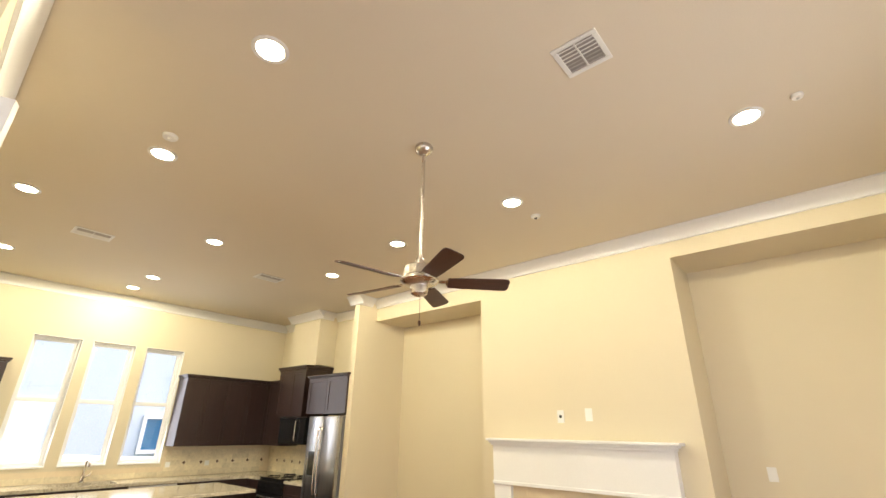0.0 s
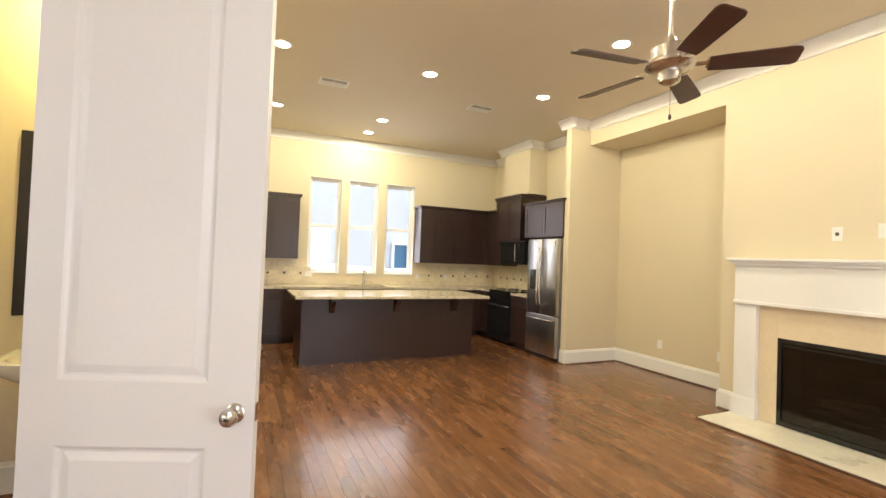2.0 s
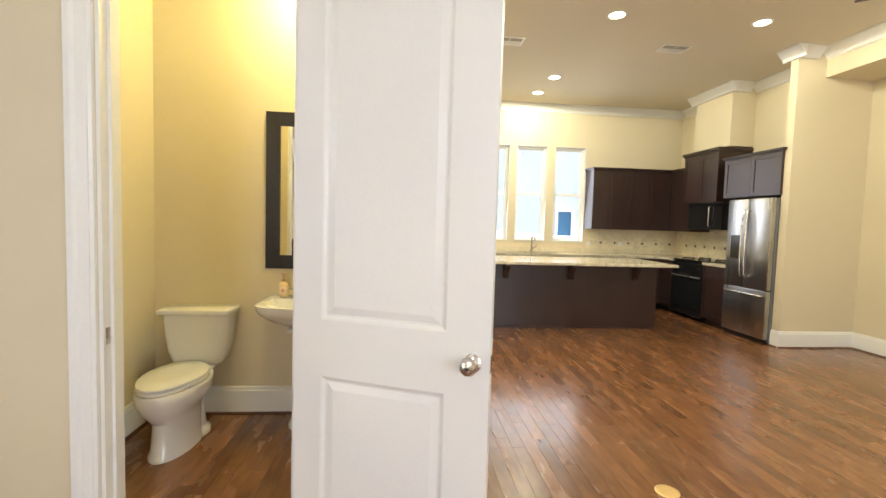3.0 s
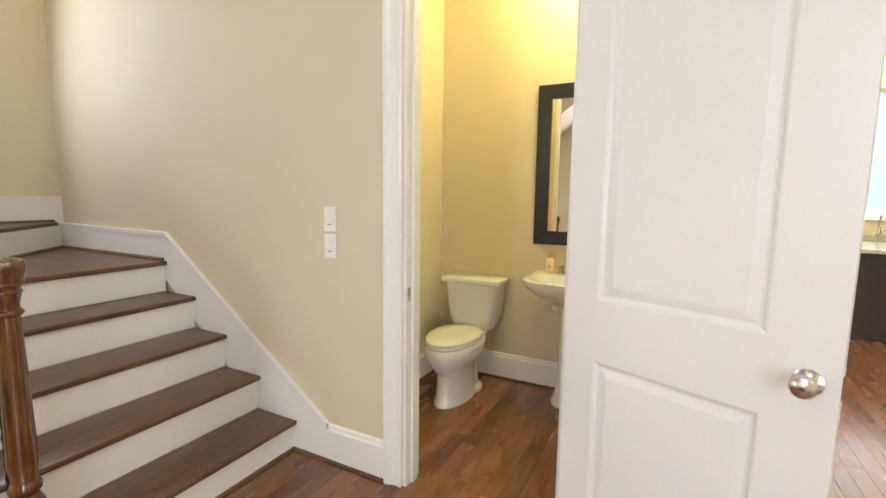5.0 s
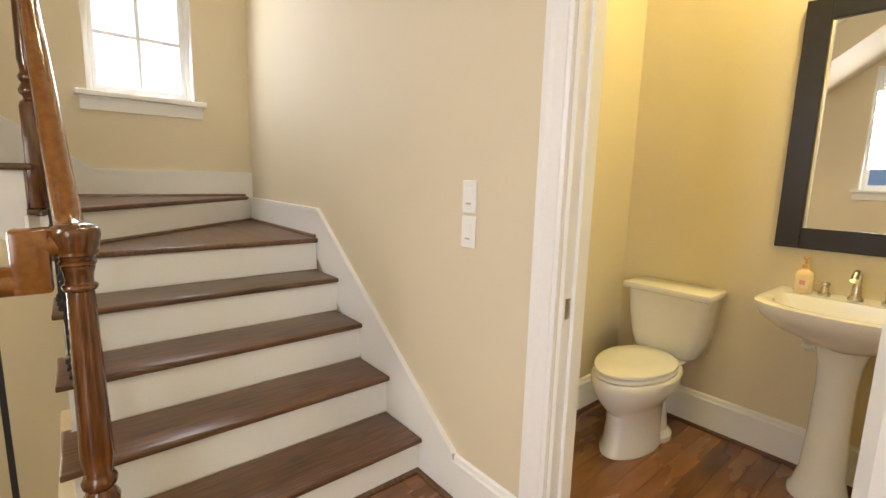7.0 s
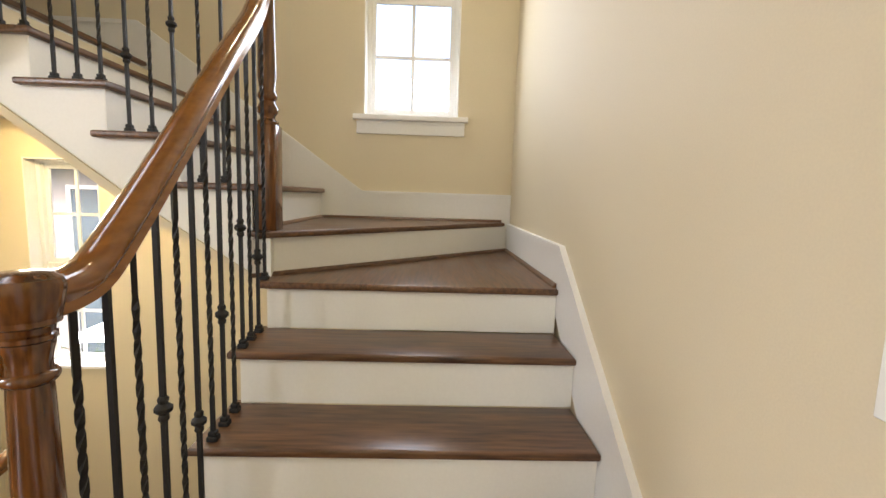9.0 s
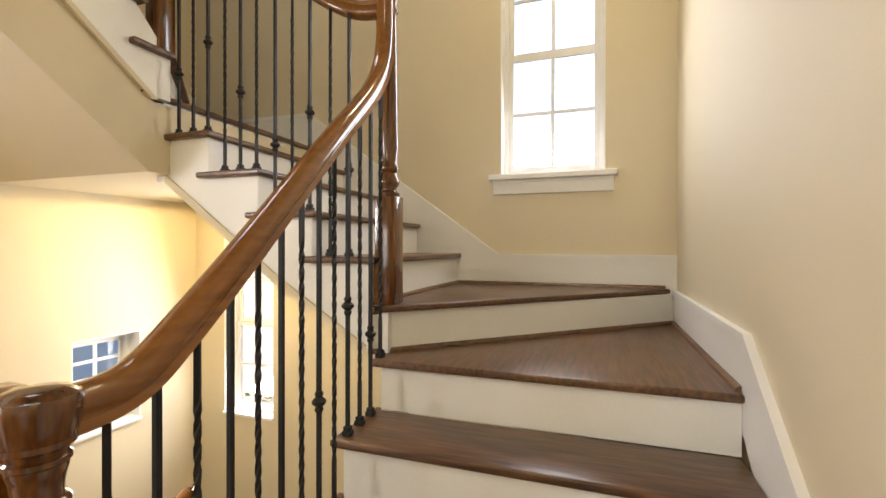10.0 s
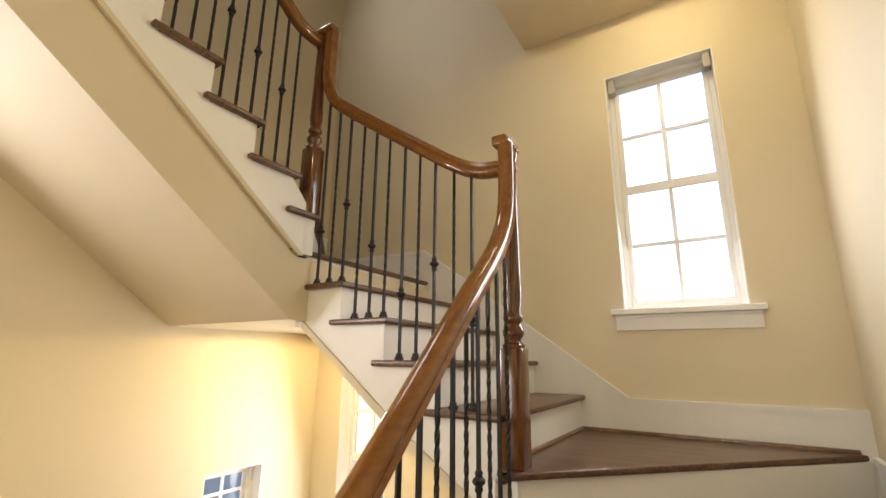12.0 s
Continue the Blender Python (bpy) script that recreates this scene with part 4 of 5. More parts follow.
for a, b in ((0.712, FY1), (FY0, -0.748)):
    leg = part("leg", boxes((5.885, EAST, a, b, 0.20, 1.118), bevel=0.003), WHITE, fire, "", False, True)
    part("plinth", boxes((5.868, EAST, a - 0.012, b + 0.012, 0.026, 0.195), (5.874, EAST, a - 0.006, b + 0.006, 0.195, 0.212), bevel=0.003), WHITE, leg, "", False, True)
for a, b, c in ((0.5485, 0.712, 0.026), (-0.748, -0.5555, 0.026), (-0.5545, 0.5475, 0.83)):
    part("surround_slab", boxes((5.935, EAST, a, b, c, 1.118), bevel=0.0015), LIMESTONE, fire, "polished cream stone slab", False, True)
part("hearth", boxes((5.43, EAST, FY0 - 0.06, FY1 + 0.04, 0.0005, 0.024), bevel=0.004), HEARTH, fire, "pale stone hearth slab", False, True)
part("firebox_frame", boxes((5.938, 5.975, 0.515, 0.548, 0.03, 0.83), (5.938, 5.975, -0.555, -0.522, 0.03, 0.83), (5.938, 5.975, -0.522, 0.515, 0.79, 0.83), (5.938, 5.975, -0.522, 0.515, 0.03, 0.075), (5.945, 5.975, -0.522, 0.515, 0.755, 0.775), bevel=0.002), BLACKG, fire, "black metal firebox frame", False, True)
part("firebox", boxes((6.30, 6.32, -0.55, 0.54, 0.03, 0.83), (5.98, 6.30, -0.554, -0.54, 0.03, 0.83), (5.98, 6.30, 0.53, 0.546, 0.03, 0.83), (5.98, 6.30, -0.54, 0.53, 0.81, 0.828), (5.98, 6.30, -0.54, 0.53, 0.031, 0.06)), SOOT, fire, "soot-black firebox lining", False, True)
bm = bmesh.new()
for k, (y, z, l, a) in enumerate(((-0.05, 0.17, 0.36, 6), (0.06, 0.20, 0.30, -14), (-0.02, 0.27, 0.28, 22), (0.1, 0.3, 0.22, -30))):
    c, s = math.cos(radians(a)), math.sin(radians(a))
    tube(bm, [(6.12 + 0.03 * (k % 2), y - l * c, z - l * s * 0.3), (6.13, y, z + 0.01), (6.12 + 0.02 * k, y + l * c, z + l * s * 0.3)], 0.04, (1, 0, 0), 9, 3)
part("gas_log", bm, mat("charred_log", (0.07, 0.055, 0.045), 0.9, grain=(20, 0.4), bump=0.5), fire, "charred ceramic logs", True, True)
part("grate", boxes(*[(6.03, 6.25, y - 0.008, y + 0.008, 0.09, 0.11) for y in (-0.3, -0.15, 0, 0.15, 0.3)], (6.05, 6.06, -0.33, 0.33, 0.06, 0.09), (6.22, 6.23, -0.33, 0.33, 0.06, 0.09)), SOOT, fire, "", False, True)
glass = part("firebox_glass", boxes((5.955, 5.958, -0.522, 0.515, 0.075, 0.79)), clear("smoked_glass", (0.25, 0.25, 0.25)), fire, "smoked glass pane", False, True)
part("hearth_edge", boxes((5.418, 5.43, FY0 - 0.072, FY1 + 0.052, 0.0005, 0.014), (5.43, EAST, FY1 + 0.04, FY1 + 0.052, 0.0005, 0.014)), SHOE, fire, "", False, True)


# ---- ceiling fan ----
fan = thing("ceiling_fan", (3.39, -0.28, CEIL), "nickel ceiling fan with five dark wooden blades", "ceiling fan")
FZ = -1.01
part("canopy", lathe(bmesh.new(), [(0.062, 0), (0.066, -0.015), (0.06, -0.04), (0.035, -0.062), (0.018, -0.07)], 24), NICKEL, fan, "", True)
part("downrod", lathe(bmesh.new(), [(0.0125, -0.06), (0.0125, FZ + 0.12)], 14), NICKEL, fan, "", True)
part("motor_housing", lathe(bmesh.new(), [(0.018, FZ + 0.16), (0.026, FZ + 0.15), (0.028, FZ + 0.11), (0.05, FZ + 0.105), (0.092, FZ + 0.095), (0.1, FZ + 0.085), (0.1, FZ + 0.03), (0.092, FZ + 0.02), (0.12, FZ + 0.01), (0.125, FZ - 0.005), (0.1, FZ - 0.025), (0.06, FZ - 0.035)], 32), NICKEL, fan, "", True)
part("switch_cup", lathe(bmesh.new(), [(0.055, FZ - 0.03), (0.058, FZ - 0.04), (0.052, FZ - 0.085), (0.03, FZ - 0.1), (0.012, FZ - 0.104), (0.001, FZ - 0.105)], 24), NICKEL, fan, "", True)
part("pull_chain", lathe(bmesh.new(), [(0.0012, FZ - 0.1), (0.0012, FZ - 0.25), (0.008, FZ - 0.255), (0.009, FZ - 0.275), (0.001, FZ - 0.285)], 8, (0.02, 0.01, 0)), BLADE, fan, "", True)
for k in range(5):
    turn = pose(0, 0, FZ, 0, 0, -45 + 72 * k) @ pose(0, 0, 0, -16, 0, 0)
    iron = part("blade_iron", boxes((0.085, 0.21, -0.016, 0.016, -0.006, 0.0), (0.17, 0.25, -0.04, 0.04, -0.006, 0.0), bevel=0.002), NICKEL, fan)
    iron.matrix_basis = turn
    outline = [(0.18, -0.05), (0.26, -0.056), (0.54, -0.064), (0.562, -0.057), (0.572, -0.04), (0.572, 0.04), (0.562, 0.057), (0.54, 0.064), (0.26, 0.056), (0.18, 0.05)]
    bm = prism(bmesh.new(), outline, "z", -0.013, -0.006)
    part("blade", bm, BLADE, iron, "dark walnut blade")


# ---- ceiling vents and detectors ----
def vent(x, y, w, d, turn=0):
    ob = thing("ceiling_vent", (x, y, CEIL), "white louvred air vent in the ceiling", "air vent", "ceiling vents", turn=turn)
    f = 0.028
    part("frame", boxes((-w / 2, w / 2, -d / 2, -d / 2 + f, -0.009, -0.001), (-w / 2, w / 2, d / 2 - f, d / 2, -0.009, -0.001), (-w / 2, -w / 2 + f, -d / 2 + f, d / 2 - f, -0.009, -0.001), (w / 2 - f, w / 2, -d / 2 + f, d / 2 - f, -0.009, -0.001), bevel=0.003), PLASTIC, ob)
    part("backing", boxes((-w / 2 + f, w / 2 - f, -d / 2 + f, d / 2 - f, -0.0025, -0.0008)), GREYV, ob)
    n = 7
    for k in range(n):
        yy = -d / 2 + f + (d - 2 * f) * (k + 0.5) / n
        part("slat", prism(bmesh.new(), [(yy - 0.009, -0.0028), (yy - 0.007, -0.0028), (yy + 0.009, -0.0105), (yy + 0.007, -0.0105)], "x", -w / 2 + f, w / 2 - f), GREYV if k < 3 else PLASTIC, ob)
    part("divider", boxes((-0.004, 0.004, -d / 2 + f, d / 2 - f, -0.011, -0.003)), PLASTIC, ob)


vent(3.305, -1.512, 0.25, 0.245, 90)
vent(2.30, 3.51, 0.35, 0.24)
vent(4.272, 3.42, 0.35, 0.24)
for x, y, r in ((4.87, -0.34, 0.045), (4.42, -2.36, 0.032), (2.16, 1.0, 0.05)):
    ob = thing("smoke_detector", (x, y, CEIL), "small round white detector on the ceiling", "detector", "ceiling detectors")
    part("base", lathe(bmesh.new(), [(r, -0.001), (r, -0.012), (r * 0.85, -0.022), (r * 0.3, -0.026), (0.001, -0.027)], 20), PLASTIC, ob, "", True)
    part("sensor", lathe(bmesh.new(), [(r * 0.3, -0.026), (r * 0.28, -0.034), (0.001, -0.037)], 12), SLOT if r == 0.045 else PLASTIC, ob, "", True)
ob = thing("floor_outlet", (2.54, 0.395, 0), "round brass outlet cover set into the floor", "floor outlet")
part("cover", lathe(bmesh.new(), [(0.062, 0.0005), (0.062, 0.003), (0.055, 0.005), (0.04, 0.0052), (0.001, 0.0052)], 28), BRASS, ob, "", True)


# ---- kitchen ----
def front(bm, x0, x1, z0, z1, y=-0.019):
    """A cabinet door or drawer front with a sunk middle."""
    s = 0.055 if z1 - z0 > 0.25 else 0.03
    g = 0.002
    x0, x1, z0, z1 = x0 + g, x1 - g, z0 + g, z1 - g
    box(bm, x0, x0 + s, y, -0.001, z0, z1)
    box(bm, x1 - s, x1, y, -0.001, z0, z1)
    box(bm, x0 + s, x1 - s, y, -0.001, z0, z0 + s)
    box(bm, x0 + s, x1 - s, y, -0.001, z1 - s, z1)
    box(bm, x0 + s, x1 - s, y + 0.008, -0.0005, z0 + s, z1 - s)
    return bm


def cabinet(at, turn, w, d, h, label, doors=2, drawer=0.0, toe=0.0, top=0.0, name="base_cabinet", group=""):
    """A cabinet whose front looks along local -y; at: its left front foot."""
    ob = thing(name, at, label, "cabinet", group, turn=turn)
    part("body", boxes((0.001, w - 0.001, 0, d, toe, h), *([(0.001, w - 0.001, 0.07, d, 0, toe)] if toe else [])), ESPRESSO, ob)
    for k in range(doors):
        a, b = w * k / doors, w * (k + 1) / doors
        part("door", front(bmesh.new(), a, b, toe, h - drawer), ESPRESSO, ob)
        if drawer:
            part("drawer", front(bmesh.new(), a, b, h - drawer, h), ESPRESSO, ob)
    if top:
        part("cornice", boxes((-0.012, w + 0.012, -0.03, d, h, h + top * 0.4), (-0.028, w + 0.028, -0.05, d, h + top * 0.4, h + top), bevel=0.004), ESPRESSO, ob)
    return ob


g = "kitchen base cabinets"
for x0, x1, n in ((0.6, 1.3, 2), (1.3, 2.0, 2), (2.0, 2.7, 2), (2.7, 3.05, 1), (3.05, 3.85, 2), (4.47, 5.55, 2)):
    cabinet((x0, 5.52, 0), 0, x1 - x0, 0.6, 0.87, "dark espresso wooden base cabinet under the counter", n, 0.16, 0.1, group=g)
dish = thing("dishwasher", (3.85, 5.52, 0), "steel dishwasher set under the counter", "dishwasher")
part("body", boxes((0.002, 0.616, 0, 0.59, 0.1, 0.868), (0.002, 0.616, 0.07, 0.59, 0, 0.1)), ESPRESSO, dish)
part("door", boxes((0.004, 0.614, -0.024, -0.001, 0.11, 0.75), bevel=0.004), STEEL, dish)
part("control_panel", boxes((0.004, 0.614, -0.024, -0.001, 0.755, 0.865), bevel=0.004), mat("pale_steel_panel", (0.72, 0.71, 0.69), 0.35, 0.6), dish, "pale steel control panel")
cabinet((5.56, 6.12, 0), -90, 0.92, 0.62, 0.87, "dark espresso corner base cabinet", 2, 0.16, 0.1, group=g)
cabinet((5.56, 4.42, 0), -90, 0.46, 0.62, 0.87, "dark espresso base cabinet beside the refrigerator", 1, 0.16, 0.1, group=g)
g = "kitchen wall cabinets"
for x0, x1 in ((0.6, 1.42), (1.42, 2.235)):
    cabinet((x0, 5.80, 1.35), 0, x1 - x0, 0.322, 1.015, "dark espresso wall cabinet with a cornice", 2, 0, 0, 0.055, "wall_cabinet", g)
for x0, x1 in ((4.40, 5.13), (5.13, 5.85)):
    cabinet((x0, 5.80, 1.35), 0, x1 - x0, 0.322, 1.02, "dark espresso wall cabinet with a cornice", 2, 0, 0, 0.05, "wall_cabinet", g)
cabinet((5.86, 5.79, 1.35), -90, 0.56, 0.335, 1.02, "dark espresso corner wall cabinet", 1, 0, 0, 0.05, "wall_cabinet", g)
cabinet((5.70, 5.215, 1.80), -90, 0.79, 0.495, 0.73, "tall dark espresso cabinet over the microwave", 2, 0, 0, 0.07, "hood_cabinet", g)
cabinet((5.62, 4.18, 1.835), -90, 0.955, 0.57, 0.52, "dark espresso cabinet over the refrigerator", 2, 0, 0, 0.04, "wall_cabinet", g)

solid("countertop", boxes((0.6, 3.0, 5.49, 6.12, 0.872, 0.91), (3.0, 3.75, 5.49, 5.58, 0.872, 0.91), (3.0, 3.75, 5.98, 6.12, 0.872, 0.91), (3.75, 6.195, 5.49, 6.12, 0.872, 0.91), (5.53, 6.195, 5.2, 5.49, 0.872, 0.91), (5.53, 6.195, 3.96, 4.43, 0.872, 0.91)), GRANITE, "pale speckled granite countertop along the wall", "countertop", "thing")
ob = thing("kitchen_sink", (3.375, 5.78, 0.87), "steel undermount sink in the countertop", "sink")
part("bowl", boxes((-0.37, -0.36, -0.2, 0.2, -0.2, 0.0), (0.36, 0.37, -0.2, 0.2, -0.2, 0.0), (-0.36, 0.36, -0.2, -0.19, -0.2, 0.0), (-0.36, 0.36, 0.19, 0.2, -0.2, 0.0), (-0.36, 0.36, -0.19, 0.19, -0.2, -0.19)), STEEL, ob)
ob = thing("kitchen_faucet", (3.42, 6.03, 0.91), "brushed nickel gooseneck kitchen faucet behind the sink", "faucet")
part("base", lathe(bmesh.new(), [(0.028, 0), (0.028, 0.02), (0.02, 0.03), (0.018, 0.1)], 16), NICKEL, ob, "", True)
part("spout", tube(bmesh.new(), [(0, 0, 0.09), (0, 0, 0.22), (0, -0.03, 0.27), (0, -0.1, 0.285), (0, -0.16, 0.25), (0, -0.17, 0.2)], 0.013, (1, 0, 0)), NICKEL, ob, "", True)
part("lever", tube(bmesh.new(), [(0.018, 0, 0.06), (0.06, 0, 0.08), (0.09, 0, 0.12)], 0.007, (0, 1, 0)), NICKEL, ob, "", True)

# island
isl = thing("kitchen_island", (3.36, 4.4, 0), "long dark brown kitchen island with corbels", "kitchen island")
part("body", boxes((2.12, 4.60, 4.05, 4.78, 0.03, 0.872)), ESPRESSO, isl, "", False, True)
part("back_panel", boxes((2.115, 4.605, 4.035, 4.05, 0.03, 0.872)), ESPRESSO, isl, "", False, True)
part("end_panel", boxes((2.107, 2.12, 4.05, 4.78, 0.03, 0.872)), ESPRESSO, isl, "", False, True)
part("base_moulding", boxes((2.10, 4.62, 4.022, 4.035, 0.0, 0.03), (2.10, 2.115, 4.035, 4.78, 0.0, 0.03)), ESPRESSO, isl, "", False, True)
for x in (2.49, 3.38, 4.28):
    prof = [(4.035, 0.872), (3.86, 0.872), (3.86, 0.845), (3.90, 0.835), (3.935, 0.80), (3.965, 0.76), (3.985, 0.70), (4.01, 0.675), (4.035, 0.67)]
    part("corbel", prism(bmesh.new(), prof, "x", x - 0.032, x + 0.032), ESPRESSO, isl, "", False, True)
top = solid("island_countertop", box(bmesh.new(), 2.0, 4.755, 3.79, 4.86, 0.873, 0.912, bevel=0.008), GRANITE, "pale polished granite slab on the island", "countertop", "thing")

# refrigerator
fr = thing("refrigerator", (5.55, 3.575, 0), "stainless steel french-door refrigerator with bottom freezer", "refrigerator")
RY0, RY1 = 3.245, 3.975
part("body", boxes((5.60, 6.19, RY0, RY1, 0.02, 1.80), bevel=0.006), mat("grey_fridge_side", (0.16, 0.16, 0.165), 0.5), fr, "", False, True)
mid = (RY0 + RY1) / 2
for a, b, hy in ((RY0, mid - 0.003, mid - 0.035), (mid + 0.003, RY1, mid + 0.035)):
    d = part("door", boxes((5.535, 5.597, a + 0.002, b - 0.002, 0.665, 1.80), bevel=0.012), STEEL, fr, "", True, True)
    part("handle", tube(bmesh.new(), [(5.535, hy, 0.80), (5.49, hy, 0.84), (5.478, hy, 1.15), (5.49, hy, 1.60), (5.535, hy, 1.64)], 0.012, (0, 1, 0)), NICKEL, d, "", True, True)
    if a > RY0:
        disp = part("dispenser", boxes((5.530, 5.534, mid + 0.11, RY1 - 0.09, 1.02, 1.33), bevel=0.0015), BLACKG, d, "black ice and water dispenser", False, True)
d = part("freezer_drawer", boxes((5.535, 5.597, RY0 + 0.002, RY1 - 0.002, 0.06, 0.655), bevel=0.012), STEEL, fr, "", True, True)
part("handle", tube(bmesh.new(), [(5.535, RY0 + 0.06, 0.59), (5.488, RY0 + 0.09, 0.595), (5.478, mid, 0.595), (5.488, RY1 - 0.09, 0.595), (5.535, RY1 - 0.06, 0.59)], 0.012, (0, 0, 1)), NICKEL, d, "", True, True)
part("toe_grille", boxes((5.57, 5.62, RY0 + 0.01, RY1 - 0.01, 0.0, 0.055)), BLACKG, fr, "", False, True)

# range and microwave
rg = thing("range", (5.55, 4.815, 0), "black and steel built-in range with oven door", "range")
part("body", boxes((5.575, 6.19, 4.435, 5.19, 0.05, 0.90)), BLACKG, rg, "", False, True)
d = part("oven_door", boxes((5.548, 5.575, 4.44, 5.185, 0.16, 0.70), bevel=0.004), BLACKG, rg, "black glass oven door", False, True)
part("handle", tube(bmesh.new(), [(5.548, 4.50, 0.66), (5.515, 4.52, 0.66), (5.51, 4.81, 0.66), (5.515, 5.10, 0.66), (5.548, 5.12, 0.66)], 0.011, (0, 0, 1)), STEEL, d, "", True, True)
c = part("control_panel", boxes((5.548, 5.575, 4.44, 5.185, 0.72, 0.865), bevel=0.004), BLACKG, rg, "", False, True)
for y in (4.53, 4.67, 4.95, 5.09):
    bm = lathe(bmesh.new(), [(0.02, 0), (0.019, 0.018), (0.014, 0.022), (0.001, 0.022)], 14)
    bmesh.ops.rotate(bm, verts=bm.verts, cent=(0, 0, 0), matrix=Matrix.Rotation(radians(-90), 3, "Y"))
    bmesh.ops.translate(bm, verts=bm.verts, vec=(5.548, y, 0.79))
    part("knob", bm, BLACKG, c, "", True, True)
part("storage_drawer", boxes((5.55, 5.575, 4.44, 5.185, 0.055, 0.15), bevel=0.004), BLACKG, rg, "", False, True)
part("cooktop", boxes((5.56, 6.15, 4.445, 5.18, 0.902, 0.918), bevel=0.003), BLACKG, rg, "", False, True)
for x in (5.70, 5.98):
    for y in (4.62, 5.0):
        part("grate", boxes((x - 0.1, x + 0.1, y - 0.007, y + 0.007, 0.925, 0.94), (x - 0.007, x + 0.007, y - 0.1, y + 0.1, 0.925, 0.94), (x - 0.1, x - 0.088, y - 0.007, y + 0.007, 0.918, 0.925), (x + 0.088, x + 0.1, y - 0.007, y + 0.007, 0.918, 0.925)), SOOT, rg, "", False, True)
mw = thing("microwave", (5.80, 4.815, 1.39), "black and steel microwave mounted under the hood cabinet", "microwave")
part("body", boxes((5.80, 6.19, 4.435, 5.195, 1.39, 1.798), bevel=0.004), BLACKG, mw, "", False, True)
d = part("door", boxes((5.785, 5.80, 4.64, 5.19, 1.40, 1.79), bevel=0.003), BLACKG, mw, "", False, True)
part("door_window", boxes((5.781, 5.785, 4.72, 5.12, 1.46, 1.73)), BLACKG, d, "", False, True)
part("control_panel", boxes((5.785, 5.80, 4.44, 4.635, 1.40, 1.79), bevel=0.003), BLACKG, mw, "", False, True)
part("vent_strip", boxes((5.783, 5.80, 4.44, 5.19, 1.79, 1.797)), STEEL, mw, "brushed steel trim strip", False, True)
part("handle", tube(bmesh.new(), [(5.785, 4.66, 1.44), (5.75, 4.66, 1.46), (5.748, 4.66, 1.6), (5.75, 4.66, 1.73), (5.785, 4.66, 1.75)], 0.01, (0, 1, 0)), NICKEL, mw, "", True, True)

for x in (2.46, 4.50, 5.1):
    plate((x, KY - 0.009, 1.08), 0, 0.12 if x < 3 else 0.072, 0.075, "white outlet in the tiled backsplash", "blank", "outlet_plate")


# ---- bathroom ----
toilet = thing("toilet", (-0.20, 1.2, 0), "white porcelain two-piece toilet, lid closed", "toilet")
bm = bmesh.new()
rings = []
for z, hw, y0, y1 in ((0.405, 0.14, 1.235, 1.385), (0.43, 0.162, 1.212, 1.392), (0.50, 0.180, 1.202, 1.395), (0.62, 0.198, 1.196, 1.397), (0.738, 0.208, 1.192, 1.398)):
    ring = []
    r = 0.05
    for cx, cy, a0 in ((hw - r, y0 + r, -90), (hw - r, y1 - 0.02, 0), (-hw + r, y1 - 0.02, 90), (-hw + r, y0 + r, 180)):
        rr = r if cy < 1.3 else 0.02
        for k in range(5):
            a = radians(a0 + 90 * k / 4)
            ring.append(bm.verts.new((-0.20 + cx + (r if cy < 1.3 else 0.05) * math.cos(a), cy + rr * math.sin(a), z)))
    rings.append(ring)
for ra, rb in zip(rings, rings[1:]):
    for i in range(len(ra)):
        j = (i + 1) % len(ra)
        bm.faces.new((ra[i], ra[j], rb[j], rb[i]))
bm.faces.new(rings[0][::-1])
bm.faces.new(rings[-1])
tank = part("tank", bm, PORCELAIN, toilet, "", True, True)
part("tank_lid", box(bmesh.new(), -0.422, 0.022, 1.178, 1.402, 0.738, 0.776, bevel=0.012), PORCELAIN, toilet, "", True, True)


def oval(cx, cy, rx, ry, z, back=1.0, k=28):
    """An egg-shaped ring, longer towards -y and squarer behind."""
    out = []
    for i in range(k):
        a = 2 * math.pi * i / k
        c, s = math.cos(a), math.sin(a)
        out.append((cx + rx * c * (1 - 0.08 * max(0, -s)), cy + (ry * s if s < 0 else ry * back * s), z))
    return out


def loft(bm, loops):
    vs = [[bm.verts.new(p) for p in l] for l in loops]
    for a, b in zip(vs, vs[1:]):
        for i in range(len(a)):
            j = (i + 1) % len(a)
            bm.faces.new((a[i], a[j], b[j], b[i]))
    bm.faces.new(vs[0][::-1])
    bm.faces.new(vs[-1])
    return bm


TX, TY = -0.205, 0.98
bowl = loft(bmesh.new(), [oval(TX, 0.99, 0.118, 0.235, 0.0), oval(TX, 0.99, 0.119, 0.237, 0.018), oval(TX, 0.995, 0.108, 0.222, 0.045), oval(TX, 1.0, 0.104, 0.215, 0.14), oval(TX, 1.0, 0.106, 0.218, 0.205), oval(TX, 0.985, 0.126, 0.25, 0.25), oval(TX, TY, 0.158, 0.28, 0.295), oval(TX, TY, 0.18, 0.297, 0.34), oval(TX, TY, 0.184, 0.302, 0.388), oval(TX, TY, 0.177, 0.296, 0.398)])
part("bowl", bowl, PORCELAIN, toilet, "", True, True)
part("foot", loft(bmesh.new(), [oval(TX, 1.14, 0.125, 0.13, 0.0), oval(TX, 1.14, 0.125, 0.13, 0.025), oval(TX, 1.14, 0.10, 0.11, 0.05), oval(TX, 1.14, 0.085, 0.10, 0.20), oval(TX, 1.18, 0.11, 0.14, 0.36), oval(TX, 1.22, 0.13, 0.15, 0.404)]), PORCELAIN, toilet, "", True, True)
